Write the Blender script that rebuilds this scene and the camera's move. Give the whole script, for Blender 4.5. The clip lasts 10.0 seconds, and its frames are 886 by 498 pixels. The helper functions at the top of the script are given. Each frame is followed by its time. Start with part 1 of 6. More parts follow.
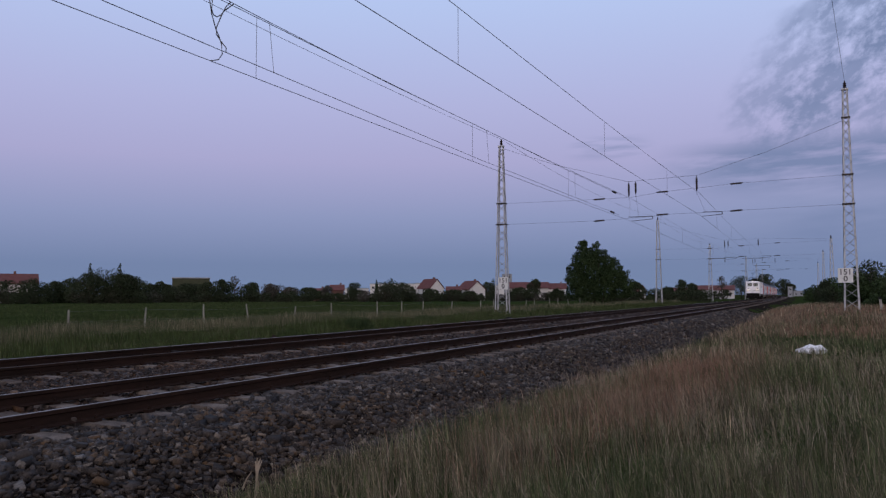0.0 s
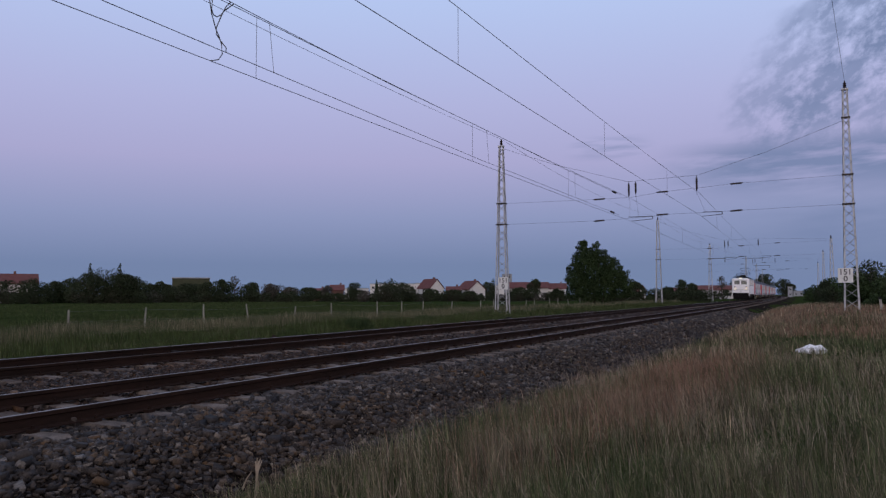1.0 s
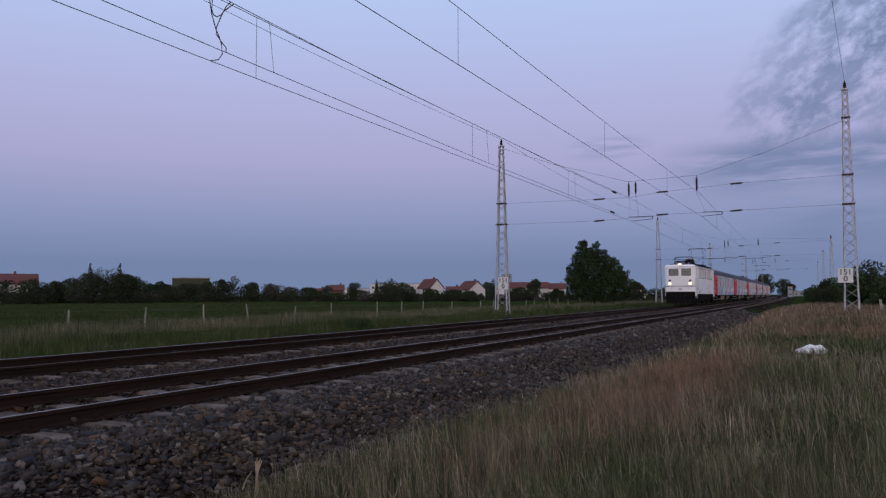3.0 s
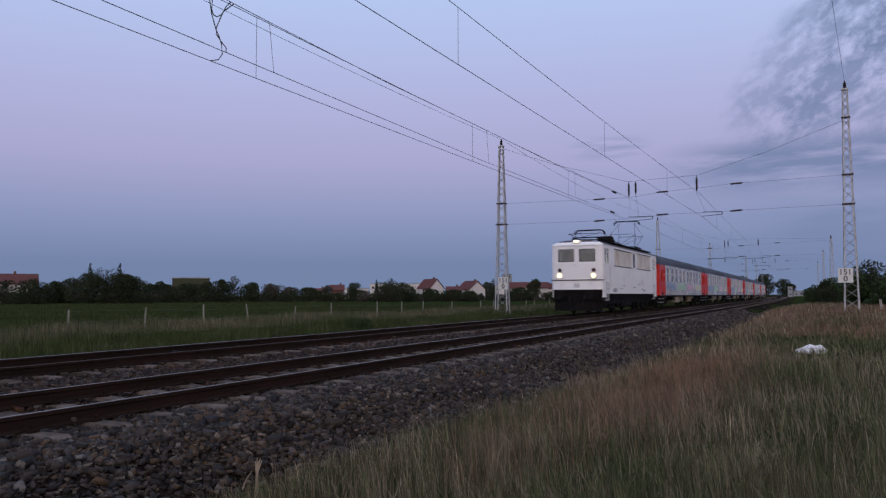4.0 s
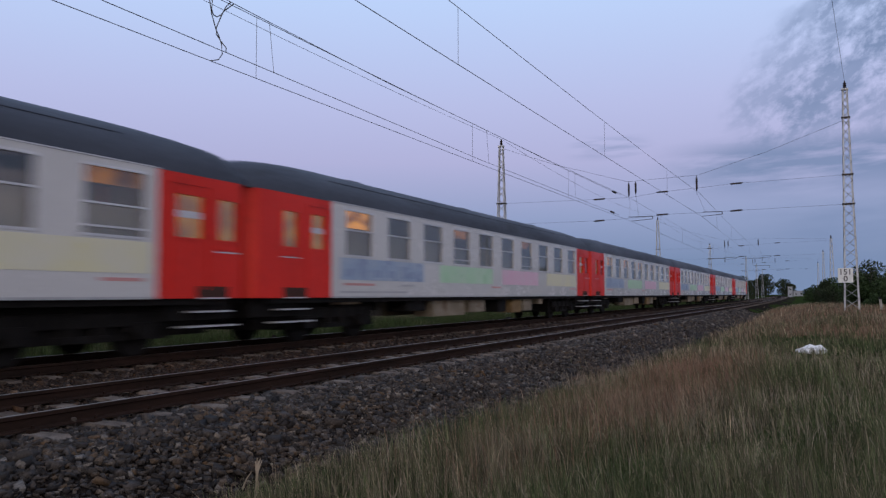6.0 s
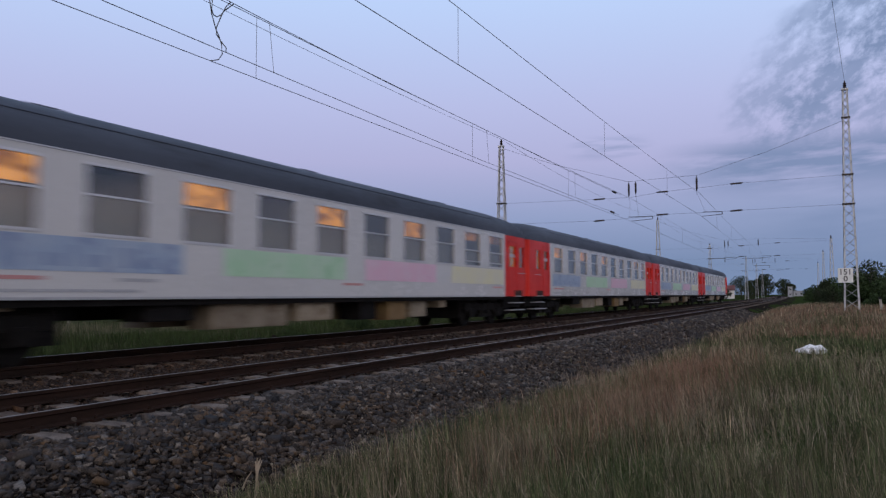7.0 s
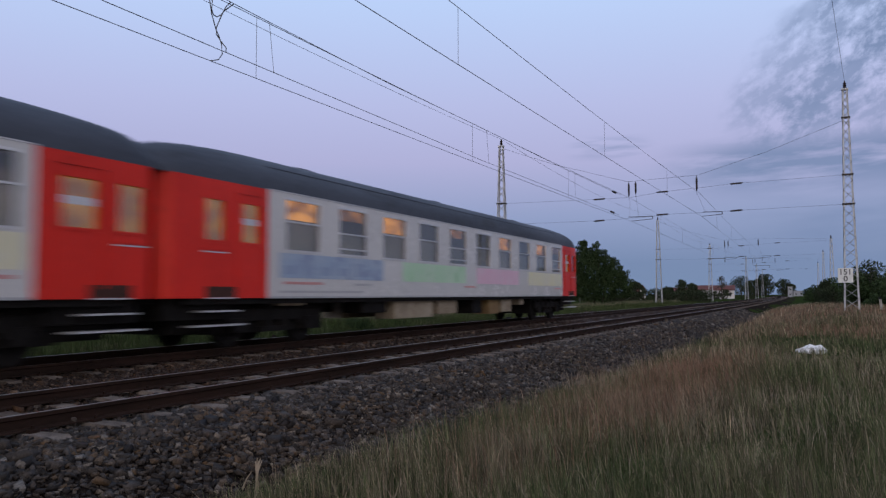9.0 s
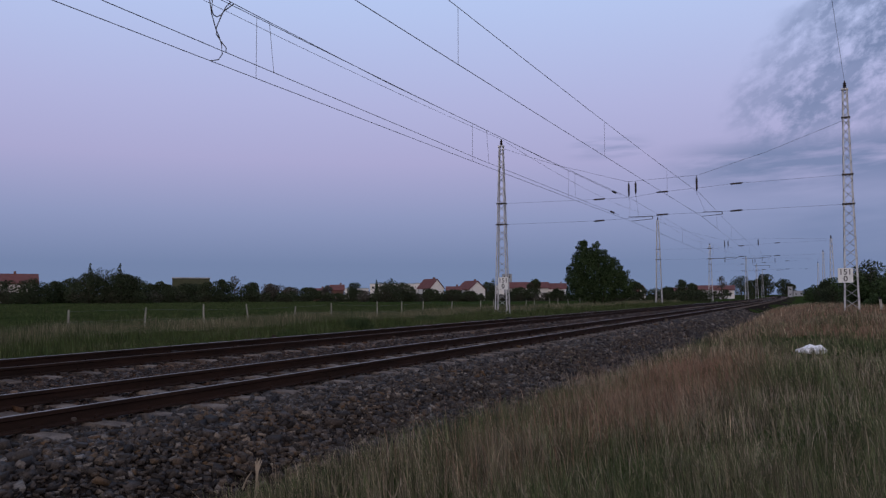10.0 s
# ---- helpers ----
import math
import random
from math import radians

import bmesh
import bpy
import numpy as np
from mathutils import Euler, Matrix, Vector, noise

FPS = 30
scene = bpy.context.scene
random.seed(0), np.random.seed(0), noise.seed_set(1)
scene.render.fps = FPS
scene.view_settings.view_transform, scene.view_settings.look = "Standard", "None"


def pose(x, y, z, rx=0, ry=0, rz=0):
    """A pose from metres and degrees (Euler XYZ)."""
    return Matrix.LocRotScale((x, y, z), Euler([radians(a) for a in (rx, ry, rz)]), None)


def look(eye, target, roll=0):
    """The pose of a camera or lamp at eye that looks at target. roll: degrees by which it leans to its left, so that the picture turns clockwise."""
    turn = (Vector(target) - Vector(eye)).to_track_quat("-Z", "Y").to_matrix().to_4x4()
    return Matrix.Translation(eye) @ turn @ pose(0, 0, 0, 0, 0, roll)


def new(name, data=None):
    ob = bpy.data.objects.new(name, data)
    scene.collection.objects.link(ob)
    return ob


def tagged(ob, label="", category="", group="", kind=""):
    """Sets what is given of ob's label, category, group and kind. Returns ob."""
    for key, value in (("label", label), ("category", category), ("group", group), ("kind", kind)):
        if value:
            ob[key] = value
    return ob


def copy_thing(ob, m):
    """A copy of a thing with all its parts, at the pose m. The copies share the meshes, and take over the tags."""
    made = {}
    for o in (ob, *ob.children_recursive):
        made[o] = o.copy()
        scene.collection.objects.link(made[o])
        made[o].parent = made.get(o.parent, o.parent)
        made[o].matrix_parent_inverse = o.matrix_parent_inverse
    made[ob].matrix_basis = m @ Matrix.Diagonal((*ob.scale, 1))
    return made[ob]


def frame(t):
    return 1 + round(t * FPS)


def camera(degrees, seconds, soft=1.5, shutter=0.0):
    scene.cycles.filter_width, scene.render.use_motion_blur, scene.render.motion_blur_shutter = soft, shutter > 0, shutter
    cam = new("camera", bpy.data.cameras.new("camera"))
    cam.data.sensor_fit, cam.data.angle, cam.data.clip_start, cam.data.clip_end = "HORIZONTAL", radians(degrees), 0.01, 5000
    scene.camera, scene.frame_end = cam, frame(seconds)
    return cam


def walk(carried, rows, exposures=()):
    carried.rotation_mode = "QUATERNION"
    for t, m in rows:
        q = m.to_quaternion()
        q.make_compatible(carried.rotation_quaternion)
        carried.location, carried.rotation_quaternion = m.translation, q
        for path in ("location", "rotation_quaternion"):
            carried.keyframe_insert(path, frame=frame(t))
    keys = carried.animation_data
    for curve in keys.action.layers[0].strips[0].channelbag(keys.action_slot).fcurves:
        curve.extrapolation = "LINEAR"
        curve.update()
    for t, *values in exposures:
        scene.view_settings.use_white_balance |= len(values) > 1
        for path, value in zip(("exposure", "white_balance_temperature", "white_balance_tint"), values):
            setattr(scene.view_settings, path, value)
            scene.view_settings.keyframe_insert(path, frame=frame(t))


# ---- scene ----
import functools

# ---------------------------------------------------------------- camera
EYE = Vector((11.948, 0.0, 1.088))
YAW, PITCH = 25.742, 3.433
WAY = Vector((-math.sin(radians(YAW)) * math.cos(radians(PITCH)), math.cos(radians(YAW)) * math.cos(radians(PITCH)), math.sin(radians(PITCH))))
cam = camera(59.83, 10.0, soft=1.3, shutter=0.28)
STAND = look(EYE, EYE + 10 * WAY, -0.157)
walk(cam, [(0.0, STAND), (10.0, STAND)], exposures=[(0.0, 0.0, 6500, 10), (4.4, 0.0, 6500, 10), (5.2, 0.18, 6500, 4), (9.2, 0.16, 6500, 4), (9.8, 0.0, 6500, 10), (10.0, 0.0, 6500, 10)])

# ---------------------------------------------------------------- sky and light

def nodes_of(owner):
    owner.use_nodes = True
    tree = owner.node_tree
    tree.nodes.clear()
    return tree


def link(tree, a, b):
    tree.links.new(a, b)


def ramp(tree, stops, fac, interp="LINEAR"):
    n = tree.nodes.new("ShaderNodeValToRGB")
    n.color_ramp.interpolation = interp
    els = n.color_ramp.elements
    while len(els) < len(stops):
        els.new(0.5)
    for e, (pos, col) in zip(els, stops):
        e.position = pos
        e.color = (*col, 1) if len(col) == 3 else col
    link(tree, fac, n.inputs["Fac"])
    return n.outputs["Color"]


def math_node(tree, op, a, b=None, clamp=False):
    n = tree.nodes.new("ShaderNodeMath")
    n.operation, n.use_clamp = op, clamp
    for i, v in enumerate((a, b)):
        if v is None:
            continue
        if isinstance(v, (int, float)):
            n.inputs[i].default_value = v
        else:
            link(tree, v, n.inputs[i])
    return n.outputs[0]


def mix_color(tree, fac, a, b, blend="MIX"):
    n = tree.nodes.new("ShaderNodeMix")
    n.data_type, n.blend_type = "RGBA", blend
    pairs = ((n.inputs[0], fac), (n.inputs[6], a), (n.inputs[7], b))
    for sock, v in pairs:
        if isinstance(v, (int, float)):
            sock.default_value = v
        elif isinstance(v, tuple):
            sock.default_value = (*v, 1)
        else:
            link(tree, v, sock)
    return n.outputs[2]


def dusk_sky():
    """Sky after sunset: blue shade of the earth low down, a rose belt over it, pale blue above, afterglow on the side of the set sun."""
    world = bpy.data.worlds.new("dusk")
    scene.world = world
    t = nodes_of(world)
    co = t.nodes.new("ShaderNodeTexCoord").outputs["Generated"]
    sep = t.nodes.new("ShaderNodeSeparateXYZ")
    link(t, co, sep.inputs[0])
    up = math_node(t, "MAXIMUM", sep.outputs[2], 0.0)
    base = ramp(t, SKY_STOPS, up)
    # the side of the sun that has set, low behind the camera
    dot = t.nodes.new("ShaderNodeVectorMath")
    dot.operation = "DOT_PRODUCT"
    link(t, co, dot.inputs[0])
    dot.inputs[1].default_value = (0.75, -0.66, 0.05)
    side = math_node(t, "MULTIPLY_ADD", dot.outputs["Value"], 0.5)
    t.nodes[-1].inputs[2].default_value = 0.5
    glow = math_node(t, "MULTIPLY", math_node(t, "POWER", side, 3.0), AFTERGLOW)
    warm = mix_color(t, 1.0, glow, (1.0, 0.75, 0.54), "MULTIPLY")
    lit = mix_color(t, 1.0, base, warm, "ADD")
    # broken cloud bank over the east, by azimuth and height: slanting mottled streaks above, a level bar below
    az = math_node(t, "ARCTAN2", sep.outputs[0], sep.outputs[1])
    comb = t.nodes.new("ShaderNodeCombineXYZ")
    link(t, az, comb.inputs[0])
    link(t, up, comb.inputs[1])

    def streaks(turn, scale, size, detail, rough, lo, hi, shift=0.0):
        mp = t.nodes.new("ShaderNodeMapping")
        mp.vector_type = "TEXTURE"
        mp.inputs["Rotation"].default_value = (0, 0, radians(turn))
        mp.inputs["Scale"].default_value = scale
        mp.inputs["Location"].default_value = (shift, shift * 0.6, 0)
        link(t, comb.outputs[0], mp.inputs["Vector"])
        n = t.nodes.new("ShaderNodeTexNoise")
        n.inputs["Scale"].default_value, n.inputs["Detail"].default_value, n.inputs["Roughness"].default_value = size, detail, rough
        n.inputs["Distortion"].default_value = 0.12
        link(t, mp.outputs[0], n.inputs["Vector"])
        return ramp(t, [(lo, (0, 0, 0)), (hi, (1, 1, 1))], n.outputs["Fac"])

    def between(v, a, b):
        n = t.nodes.new("ShaderNodeMapRange")
        n.interpolation_type = "SMOOTHSTEP"
        n.inputs["From Min"].default_value, n.inputs["From Max"].default_value = a, b
        link(t, v, n.inputs["Value"])
        return n.outputs["Result"]

    times = lambda *vs: functools.reduce(lambda p, q: math_node(t, "MULTIPLY", p, q), vs)
    back = between(az, 2.7, 1.9)
    # the bank's western edge leans east with height, and frays
    fray = streaks(20, (1.0, 0.5, 1), 11.0, 3, 0.6, 0.2, 0.8, 3.0)
    lean = math_node(t, "SUBTRACT", az, math_node(t, "MULTIPLY", math_node(t, "MAXIMUM", math_node(t, "SUBTRACT", up, 0.24), 0.0), 0.75))
    lean = math_node(t, "ADD", lean, math_node(t, "MULTIPLY", math_node(t, "SUBTRACT", fray, 0.5), 0.07))
    bank = times(between(lean, -0.105, -0.035), between(up, 0.165, 0.205), back)
    patches = math_node(t, "ADD", math_node(t, "MULTIPLY", streaks(25, (1.0, 0.5, 1), 6.0, 3, 0.5, 0.35, 0.60, 2.3), 0.45), 0.55)
    mottle = math_node(t, "MULTIPLY", streaks(30, (1.0, 0.62, 1), 24.0, 8, 0.66, 0.36, 0.55), patches)
    bar = times(between(az, -0.20, -0.06), between(up, 0.105, 0.150), between(up, 0.195, 0.165), back, streaks(3, (1.0, 0.16, 1), 9.0, 5, 0.55, 0.28, 0.52, 0.7))
    wisp = times(between(az, -0.30, -0.25), between(az, -0.17, -0.22), between(up, 0.165, 0.183), between(up, 0.203, 0.188), streaks(2, (1.0, 0.15, 1), 14.0, 3, 0.5, 0.42, 0.62, 2.1))
    low = times(between(az, -0.16, 0.05), between(up, 0.15, 0.08), back, streaks(2, (1.0, 0.2, 1), 8.0, 4, 0.5, 0.25, 0.7, 4.0))
    bar = math_node(t, "ADD", bar, math_node(t, "MULTIPLY", low, 0.85))
    cover = math_node(t, "ADD", times(bank, mottle), math_node(t, "ADD", math_node(t, "MULTIPLY", bar, 0.9), math_node(t, "MULTIPLY", wisp, 0.45)))
    final = mix_color(t, math_node(t, "MULTIPLY", cover, 1.0, True), lit, (0.175, 0.23, 0.40))
    bg = t.nodes.new("ShaderNodeBackground")
    link(t, final, bg.inputs["Color"])
    bg.inputs["Strength"].default_value = 1.0
    out = t.nodes.new("ShaderNodeOutputWorld")
    link(t, bg.outputs[0], out.inputs["Surface"])


AFTERGLOW = 1.42
SKY_STOPS = [(0.0, (0.168, 0.230, 0.382)), (0.04, (0.172, 0.230, 0.392)), (0.10, (0.268, 0.312, 0.515)), (0.17, (0.398, 0.392, 0.632)),
             (0.24, (0.435, 0.455, 0.72)), (0.36, (0.46, 0.565, 0.86)), (0.6, (0.38, 0.50, 0.80)), (1.0, (0.28, 0.41, 0.70))]
dusk_sky()

# ---------------------------------------------------------------- materials
MATS = {}


def mat(name, c1, c2=None, scale=8.0, rough=0.7, bump=0.15, metal=0.0, fine=60.0, vary=0.0, island=0.0, stain=None, stain_scale=1.2, stain_at=0.58, emit=None, spec=0.35, bump_dist=0.01, stretch=(1, 1, 1)):
    """Two scales of noise between two colours, a stain layer, relief, and a change from piece to piece."""
    if name in MATS:
        return MATS[name]
    m = bpy.data.materials.new(name)
    t = nodes_of(m)
    b = t.nodes.new("ShaderNodeBsdfPrincipled")
    out = t.nodes.new("ShaderNodeOutputMaterial")
    link(t, b.outputs[0], out.inputs["Surface"])
    c2 = c2 or tuple(v * 0.75 for v in c1)
    co = t.nodes.new("ShaderNodeTexCoord").outputs["Object"]
    mp = t.nodes.new("ShaderNodeMapping")
    mp.inputs["Scale"].default_value = stretch
    link(t, co, mp.inputs["Vector"])
    co = mp.outputs[0]
    if vary:
        info = t.nodes.new("ShaderNodeObjectInfo")
        add = t.nodes.new("ShaderNodeVectorMath")
        add.operation = "ADD"
        sc = math_node(t, "MULTIPLY", info.outputs["Random"], 37.0)
        link(t, co, add.inputs[0])
        link(t, sc, add.inputs[1])
        co = add.outputs[0]
    big = t.nodes.new("ShaderNodeTexNoise")
    big.inputs["Scale"].default_value, big.inputs["Detail"].default_value = scale, 5
    link(t, co, big.inputs["Vector"])
    small = t.nodes.new("ShaderNodeTexNoise")
    small.inputs["Scale"].default_value, small.inputs["Detail"].default_value = fine, 3
    link(t, co, small.inputs["Vector"])
    f = math_node(t, "ADD", math_node(t, "MULTIPLY", big.outputs["Fac"], 0.65), math_node(t, "MULTIPLY", small.outputs["Fac"], 0.35))
    f = ramp(t, [(0.36, (0, 0, 0)), (0.64, (1, 1, 1))], f)
    col = mix_color(t, f, c1, c2)
    if stain:
        sn = t.nodes.new("ShaderNodeTexNoise")
        sn.inputs["Scale"].default_value, sn.inputs["Detail"].default_value, sn.inputs["Roughness"].default_value = stain_scale, 6, 0.65
        link(t, co, sn.inputs["Vector"])
        sf = ramp(t, [(stain_at, (0, 0, 0)), (stain_at + 0.14, (1, 1, 1))], sn.outputs["Fac"])
        col = mix_color(t, sf, col, stain)
    if vary or island:
        if vary:
            rnd = info.outputs["Random"]
        else:
            rnd = t.nodes.new("ShaderNodeNewGeometry").outputs["Random Per Island"]
        amt = vary or island
        v = ramp(t, [(0.0, (1 - amt,) * 3), (1.0, (1 + amt,) * 3)], rnd)
        hv = t.nodes.new("ShaderNodeVectorMath")
        hv.operation = "MULTIPLY"
        link(t, col, hv.inputs[0])
        link(t, v, hv.inputs[1])
        col = hv.outputs[0]
    link(t, col, b.inputs["Base Color"])
    b.inputs["Metallic"].default_value = metal
    b.inputs["Specular IOR Level"].default_value = spec
    r = math_node(t, "MULTIPLY_ADD", f, 0.18)
    t.nodes[-1].inputs[2].default_value = max(0.02, rough - 0.09)
    link(t, r, b.inputs["Roughness"])
    if bump:
        bn = t.nodes.new("ShaderNodeBump")
        bn.inputs["Strength"].default_value, bn.inputs["Distance"].default_value = bump, bump_dist
        link(t, f, bn.inputs["Height"])
        link(t, bn.outputs[0], b.inputs["Normal"])
    if emit:
        b.inputs["Emission Color"].default_value = (*emit[:3], 1)
        b.inputs["Emission Strength"].default_value = emit[3]
    MATS[name] = m
    return m


def glass(name, tint=(0.9, 0.92, 0.95), rough=0.02, least=0.06):
    if name in MATS:
        return MATS[name]
    m = bpy.data.materials.new(name)
    t = nodes_of(m)
    lw = t.nodes.new("ShaderNodeLayerWeight")
    lw.inputs["Blend"].default_value = 0.5
    gloss = math_node(t, "MULTIPLY_ADD", math_node(t, "POWER", lw.outputs["Facing"], 4.0), 0.75)
    t.nodes[-1].inputs[2].default_value = least
    tr = t.nodes.new("ShaderNodeBsdfTransparent")
    tr.inputs["Color"].default_value = (*tint, 1)
    gl = t.nodes.new("ShaderNodeBsdfGlossy")
    gl.inputs["Roughness"].default_value = rough
    mx = t.nodes.new("ShaderNodeMixShader")
    link(t, gloss, mx.inputs[0])
    link(t, tr.outputs[0], mx.inputs[1])
    link(t, gl.outputs[0], mx.inputs[2])
    out = t.nodes.new("ShaderNodeOutputMaterial")
    link(t, mx.outputs[0], out.inputs["Surface"])
    MATS[name] = m
    return m


def grass_mat(name, green, straw, seed, bias, dry_from=None, spread=1.0):
    """Blades: green or straw, in patches over the ground and from blade to blade."""
    m = bpy.data.materials.new(name)
    t = nodes_of(m)
    b = t.nodes.new("ShaderNodeBsdfPrincipled")
    out = t.nodes.new("ShaderNodeOutputMaterial")
    link(t, b.outputs[0], out.inputs["Surface"])
    co = t.nodes.new("ShaderNodeTexCoord").outputs["Object"]
    mp = t.nodes.new("ShaderNodeMapping")
    mp.inputs["Scale"].default_value = (1, 0.55, 0.0)
    mp.inputs["Location"].default_value = (seed, seed * 2.0, 0)
    link(t, co, mp.inputs["Vector"])
    n = t.nodes.new("ShaderNodeTexNoise")
    n.inputs["Scale"].default_value, n.inputs["Detail"].default_value = 0.55, 4
    link(t, mp.outputs[0], n.inputs["Vector"])
    rnd = t.nodes.new("ShaderNodeNewGeometry").outputs["Random Per Island"]
    f = math_node(t, "ADD", math_node(t, "MULTIPLY", n.outputs["Fac"], 1.5), math_node(t, "MULTIPLY", rnd, 0.65))
    f = math_node(t, "ADD", f, bias)
    if dry_from:
        sp = t.nodes.new("ShaderNodeSeparateXYZ")
        link(t, co, sp.inputs[0])
        dry = ramp(t, [(0.0, (0, 0, 0)), (1.0, (0.30,) * 3)], math_node(t, "MULTIPLY", math_node(t, "SUBTRACT", sp.outputs[1], dry_from[0]), 1.0 / dry_from[1], True))
        f = math_node(t, "ADD", f, dry)
        wet = math_node(t, "MULTIPLY", math_node(t, "SUBTRACT", sp.outputs[0], 9.8), 0.35, True)
        f = math_node(t, "SUBTRACT", f, math_node(t, "MULTIPLY", wet, 0.14))
    f = ramp(t, [(0.30, (0, 0, 0)), (0.72, (1, 1, 1))], f)
    col = mix_color(t, f, green, straw)
    rn2 = math_node(t, "FRACT", math_node(t, "MULTIPLY", rnd, 17.3))
    v = ramp(t, [(p, (1 + (q - 1) * spread,) * 3) for p, q in ((0.0, 0.35), (0.6, 0.95), (0.88, 1.6), (1.0, 2.6))], rn2)
    col = mix_color(t, 1.0, col, v, "MULTIPLY")
    # lighter and darker tufts
    n3 = t.nodes.new("ShaderNodeTexNoise")
    n3.inputs["Scale"].default_value, n3.inputs["Detail"].default_value = 4.0, 3
    link(t, mp.outputs[0], n3.inputs["Vector"])
    col = mix_color(t, 1.0, col, ramp(t, [(0.34, (0.50,) * 3), (0.64, (1.45,) * 3)], n3.outputs["Fac"]), "MULTIPLY")
    link(t, col, b.inputs["Base Color"])
    b.inputs["Roughness"].default_value = 0.75
    b.inputs["Specular IOR Level"].default_value = 0.05
    MATS[name] = m
    return m




def stone_mat(name, single, rust=(1.0, 1.0, 1.0)):
    """Crushed stone: slate, brown, ochre and pale pieces, told apart stone by stone, with grain."""
    m = bpy.data.materials.new(name)
    t = nodes_of(m)
    b = t.nodes.new("ShaderNodeBsdfPrincipled")
    out = t.nodes.new("ShaderNodeOutputMaterial")
    link(t, b.outputs[0], out.inputs["Surface"])
    rnd = t.nodes.new("ShaderNodeObjectInfo").outputs["Random"] if single else t.nodes.new("ShaderNodeNewGeometry").outputs["Random Per Island"]
    col = ramp(t, [(0.0, (0.012, 0.011, 0.012)), (0.30, (0.030, 0.027, 0.026)), (0.55, (0.054, 0.047, 0.043)), (0.74, (0.062, 0.058, 0.058)), (0.86, (0.084, 0.056, 0.032)), (0.93, (0.100, 0.094, 0.090)), (1.0, (0.19, 0.175, 0.16))], rnd)
    co = t.nodes.new("ShaderNodeTexCoord").outputs["Object"]
    n = t.nodes.new("ShaderNodeTexNoise")
    n.inputs["Scale"].default_value, n.inputs["Detail"].default_value = (2.5 if single else 55.0), 4
    link(t, co, n.inputs["Vector"])
    v = ramp(t, [(0.3, (0.45, 0.44, 0.43)), (0.7, (1.35, 1.34, 1.34))], n.outputs["Fac"])
    p = t.nodes.new("ShaderNodeTexNoise")
    p.inputs["Scale"].default_value, p.inputs["Detail"].default_value = 0.8, 3
    link(t, co, p.inputs["Vector"])
    tone = ramp(t, [(0.38, (1.00 * rust[0], 0.97 * rust[1], 0.93 * rust[2])), (0.62, (1.06 * rust[0], 0.92 * rust[1], 0.77 * rust[2]))], p.outputs["Fac"])
    col = mix_color(t, 1.0, mix_color(t, 1.0, col, v, "MULTIPLY"), tone, "MULTIPLY")
    link(t, col, b.inputs["Base Color"])
    b.inputs["Roughness"].default_value = 0.66
    b.inputs["Specular IOR Level"].default_value = 0.16
    bn = t.nodes.new("ShaderNodeBump")
    bn.inputs["Strength"].default_value, bn.inputs["Distance"].default_value = 0.4, 0.01
    link(t, n.outputs["Fac"], bn.inputs["Height"])
    link(t, bn.outputs[0], b.inputs["Normal"])
    MATS[name] = m
    return m


BALLAST = stone_mat("crushed_stone", False)
BALLAST_RUST = stone_mat("rusty_crushed_stone", False, (0.74, 0.60, 0.52))
STONE_ONE = stone_mat("crushed_stone_single", True)
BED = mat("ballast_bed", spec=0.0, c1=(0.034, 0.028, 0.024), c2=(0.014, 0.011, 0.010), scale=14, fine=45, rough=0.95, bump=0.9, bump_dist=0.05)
RUST = mat("rusty_rail", spec=0.06, c1=(0.030, 0.017, 0.013), c2=(0.016, 0.011, 0.009), scale=5, fine=60, rough=0.8, bump=0.3, stretch=(1, 0.2, 1))
RAILTOP_DULL = mat("dull_rail_head", (0.10, 0.075, 0.06), (0.06, 0.045, 0.036), scale=2, fine=40, rough=0.6, bump=0.02, metal=0.6, stretch=(4, 0.2, 1))
RAILTOP = mat("worn_rail_head", (0.34, 0.30, 0.27), (0.22, 0.185, 0.16), scale=2, fine=40, rough=0.40, bump=0.02, metal=1.0, stretch=(4, 0.2, 1))
SLEEPER = mat("weathered_sleeper", spec=0.06, c1=(0.165, 0.138, 0.118), c2=(0.075, 0.062, 0.054), scale=5, fine=45, rough=0.9, bump=0.4, vary=0.30, stain=(0.07, 0.05, 0.042), stain_scale=3.0, stain_at=0.52)
SOIL = mat("verge_soil", spec=0.0, c1=(0.034, 0.050, 0.016), c2=(0.020, 0.030, 0.010), scale=0.8, fine=9, rough=0.95, bump=0.8, bump_dist=0.06)
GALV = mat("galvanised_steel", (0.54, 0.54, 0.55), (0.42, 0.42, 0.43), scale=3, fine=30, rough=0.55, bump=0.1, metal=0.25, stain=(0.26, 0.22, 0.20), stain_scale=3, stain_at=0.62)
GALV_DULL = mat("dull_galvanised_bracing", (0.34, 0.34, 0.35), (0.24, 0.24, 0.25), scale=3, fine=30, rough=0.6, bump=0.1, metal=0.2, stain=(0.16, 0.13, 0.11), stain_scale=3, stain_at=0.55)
WIRE = mat("dark_wire", (0.10, 0.10, 0.115), (0.07, 0.07, 0.08), rough=0.5, metal=0.4, bump=0)
INSUL = mat("dark_porcelain", (0.035, 0.022, 0.02), (0.02, 0.015, 0.015), rough=0.35, bump=0)
WHITE_LOCO = mat("white_loco_paint", (0.90, 0.89, 0.89), (0.85, 0.84, 0.85), scale=0.7, fine=6, rough=0.42, bump=0.03, stain=(0.66, 0.63, 0.61), stain_scale=0.8, stain_at=0.58, stretch=(1, 0.5, 1.6))
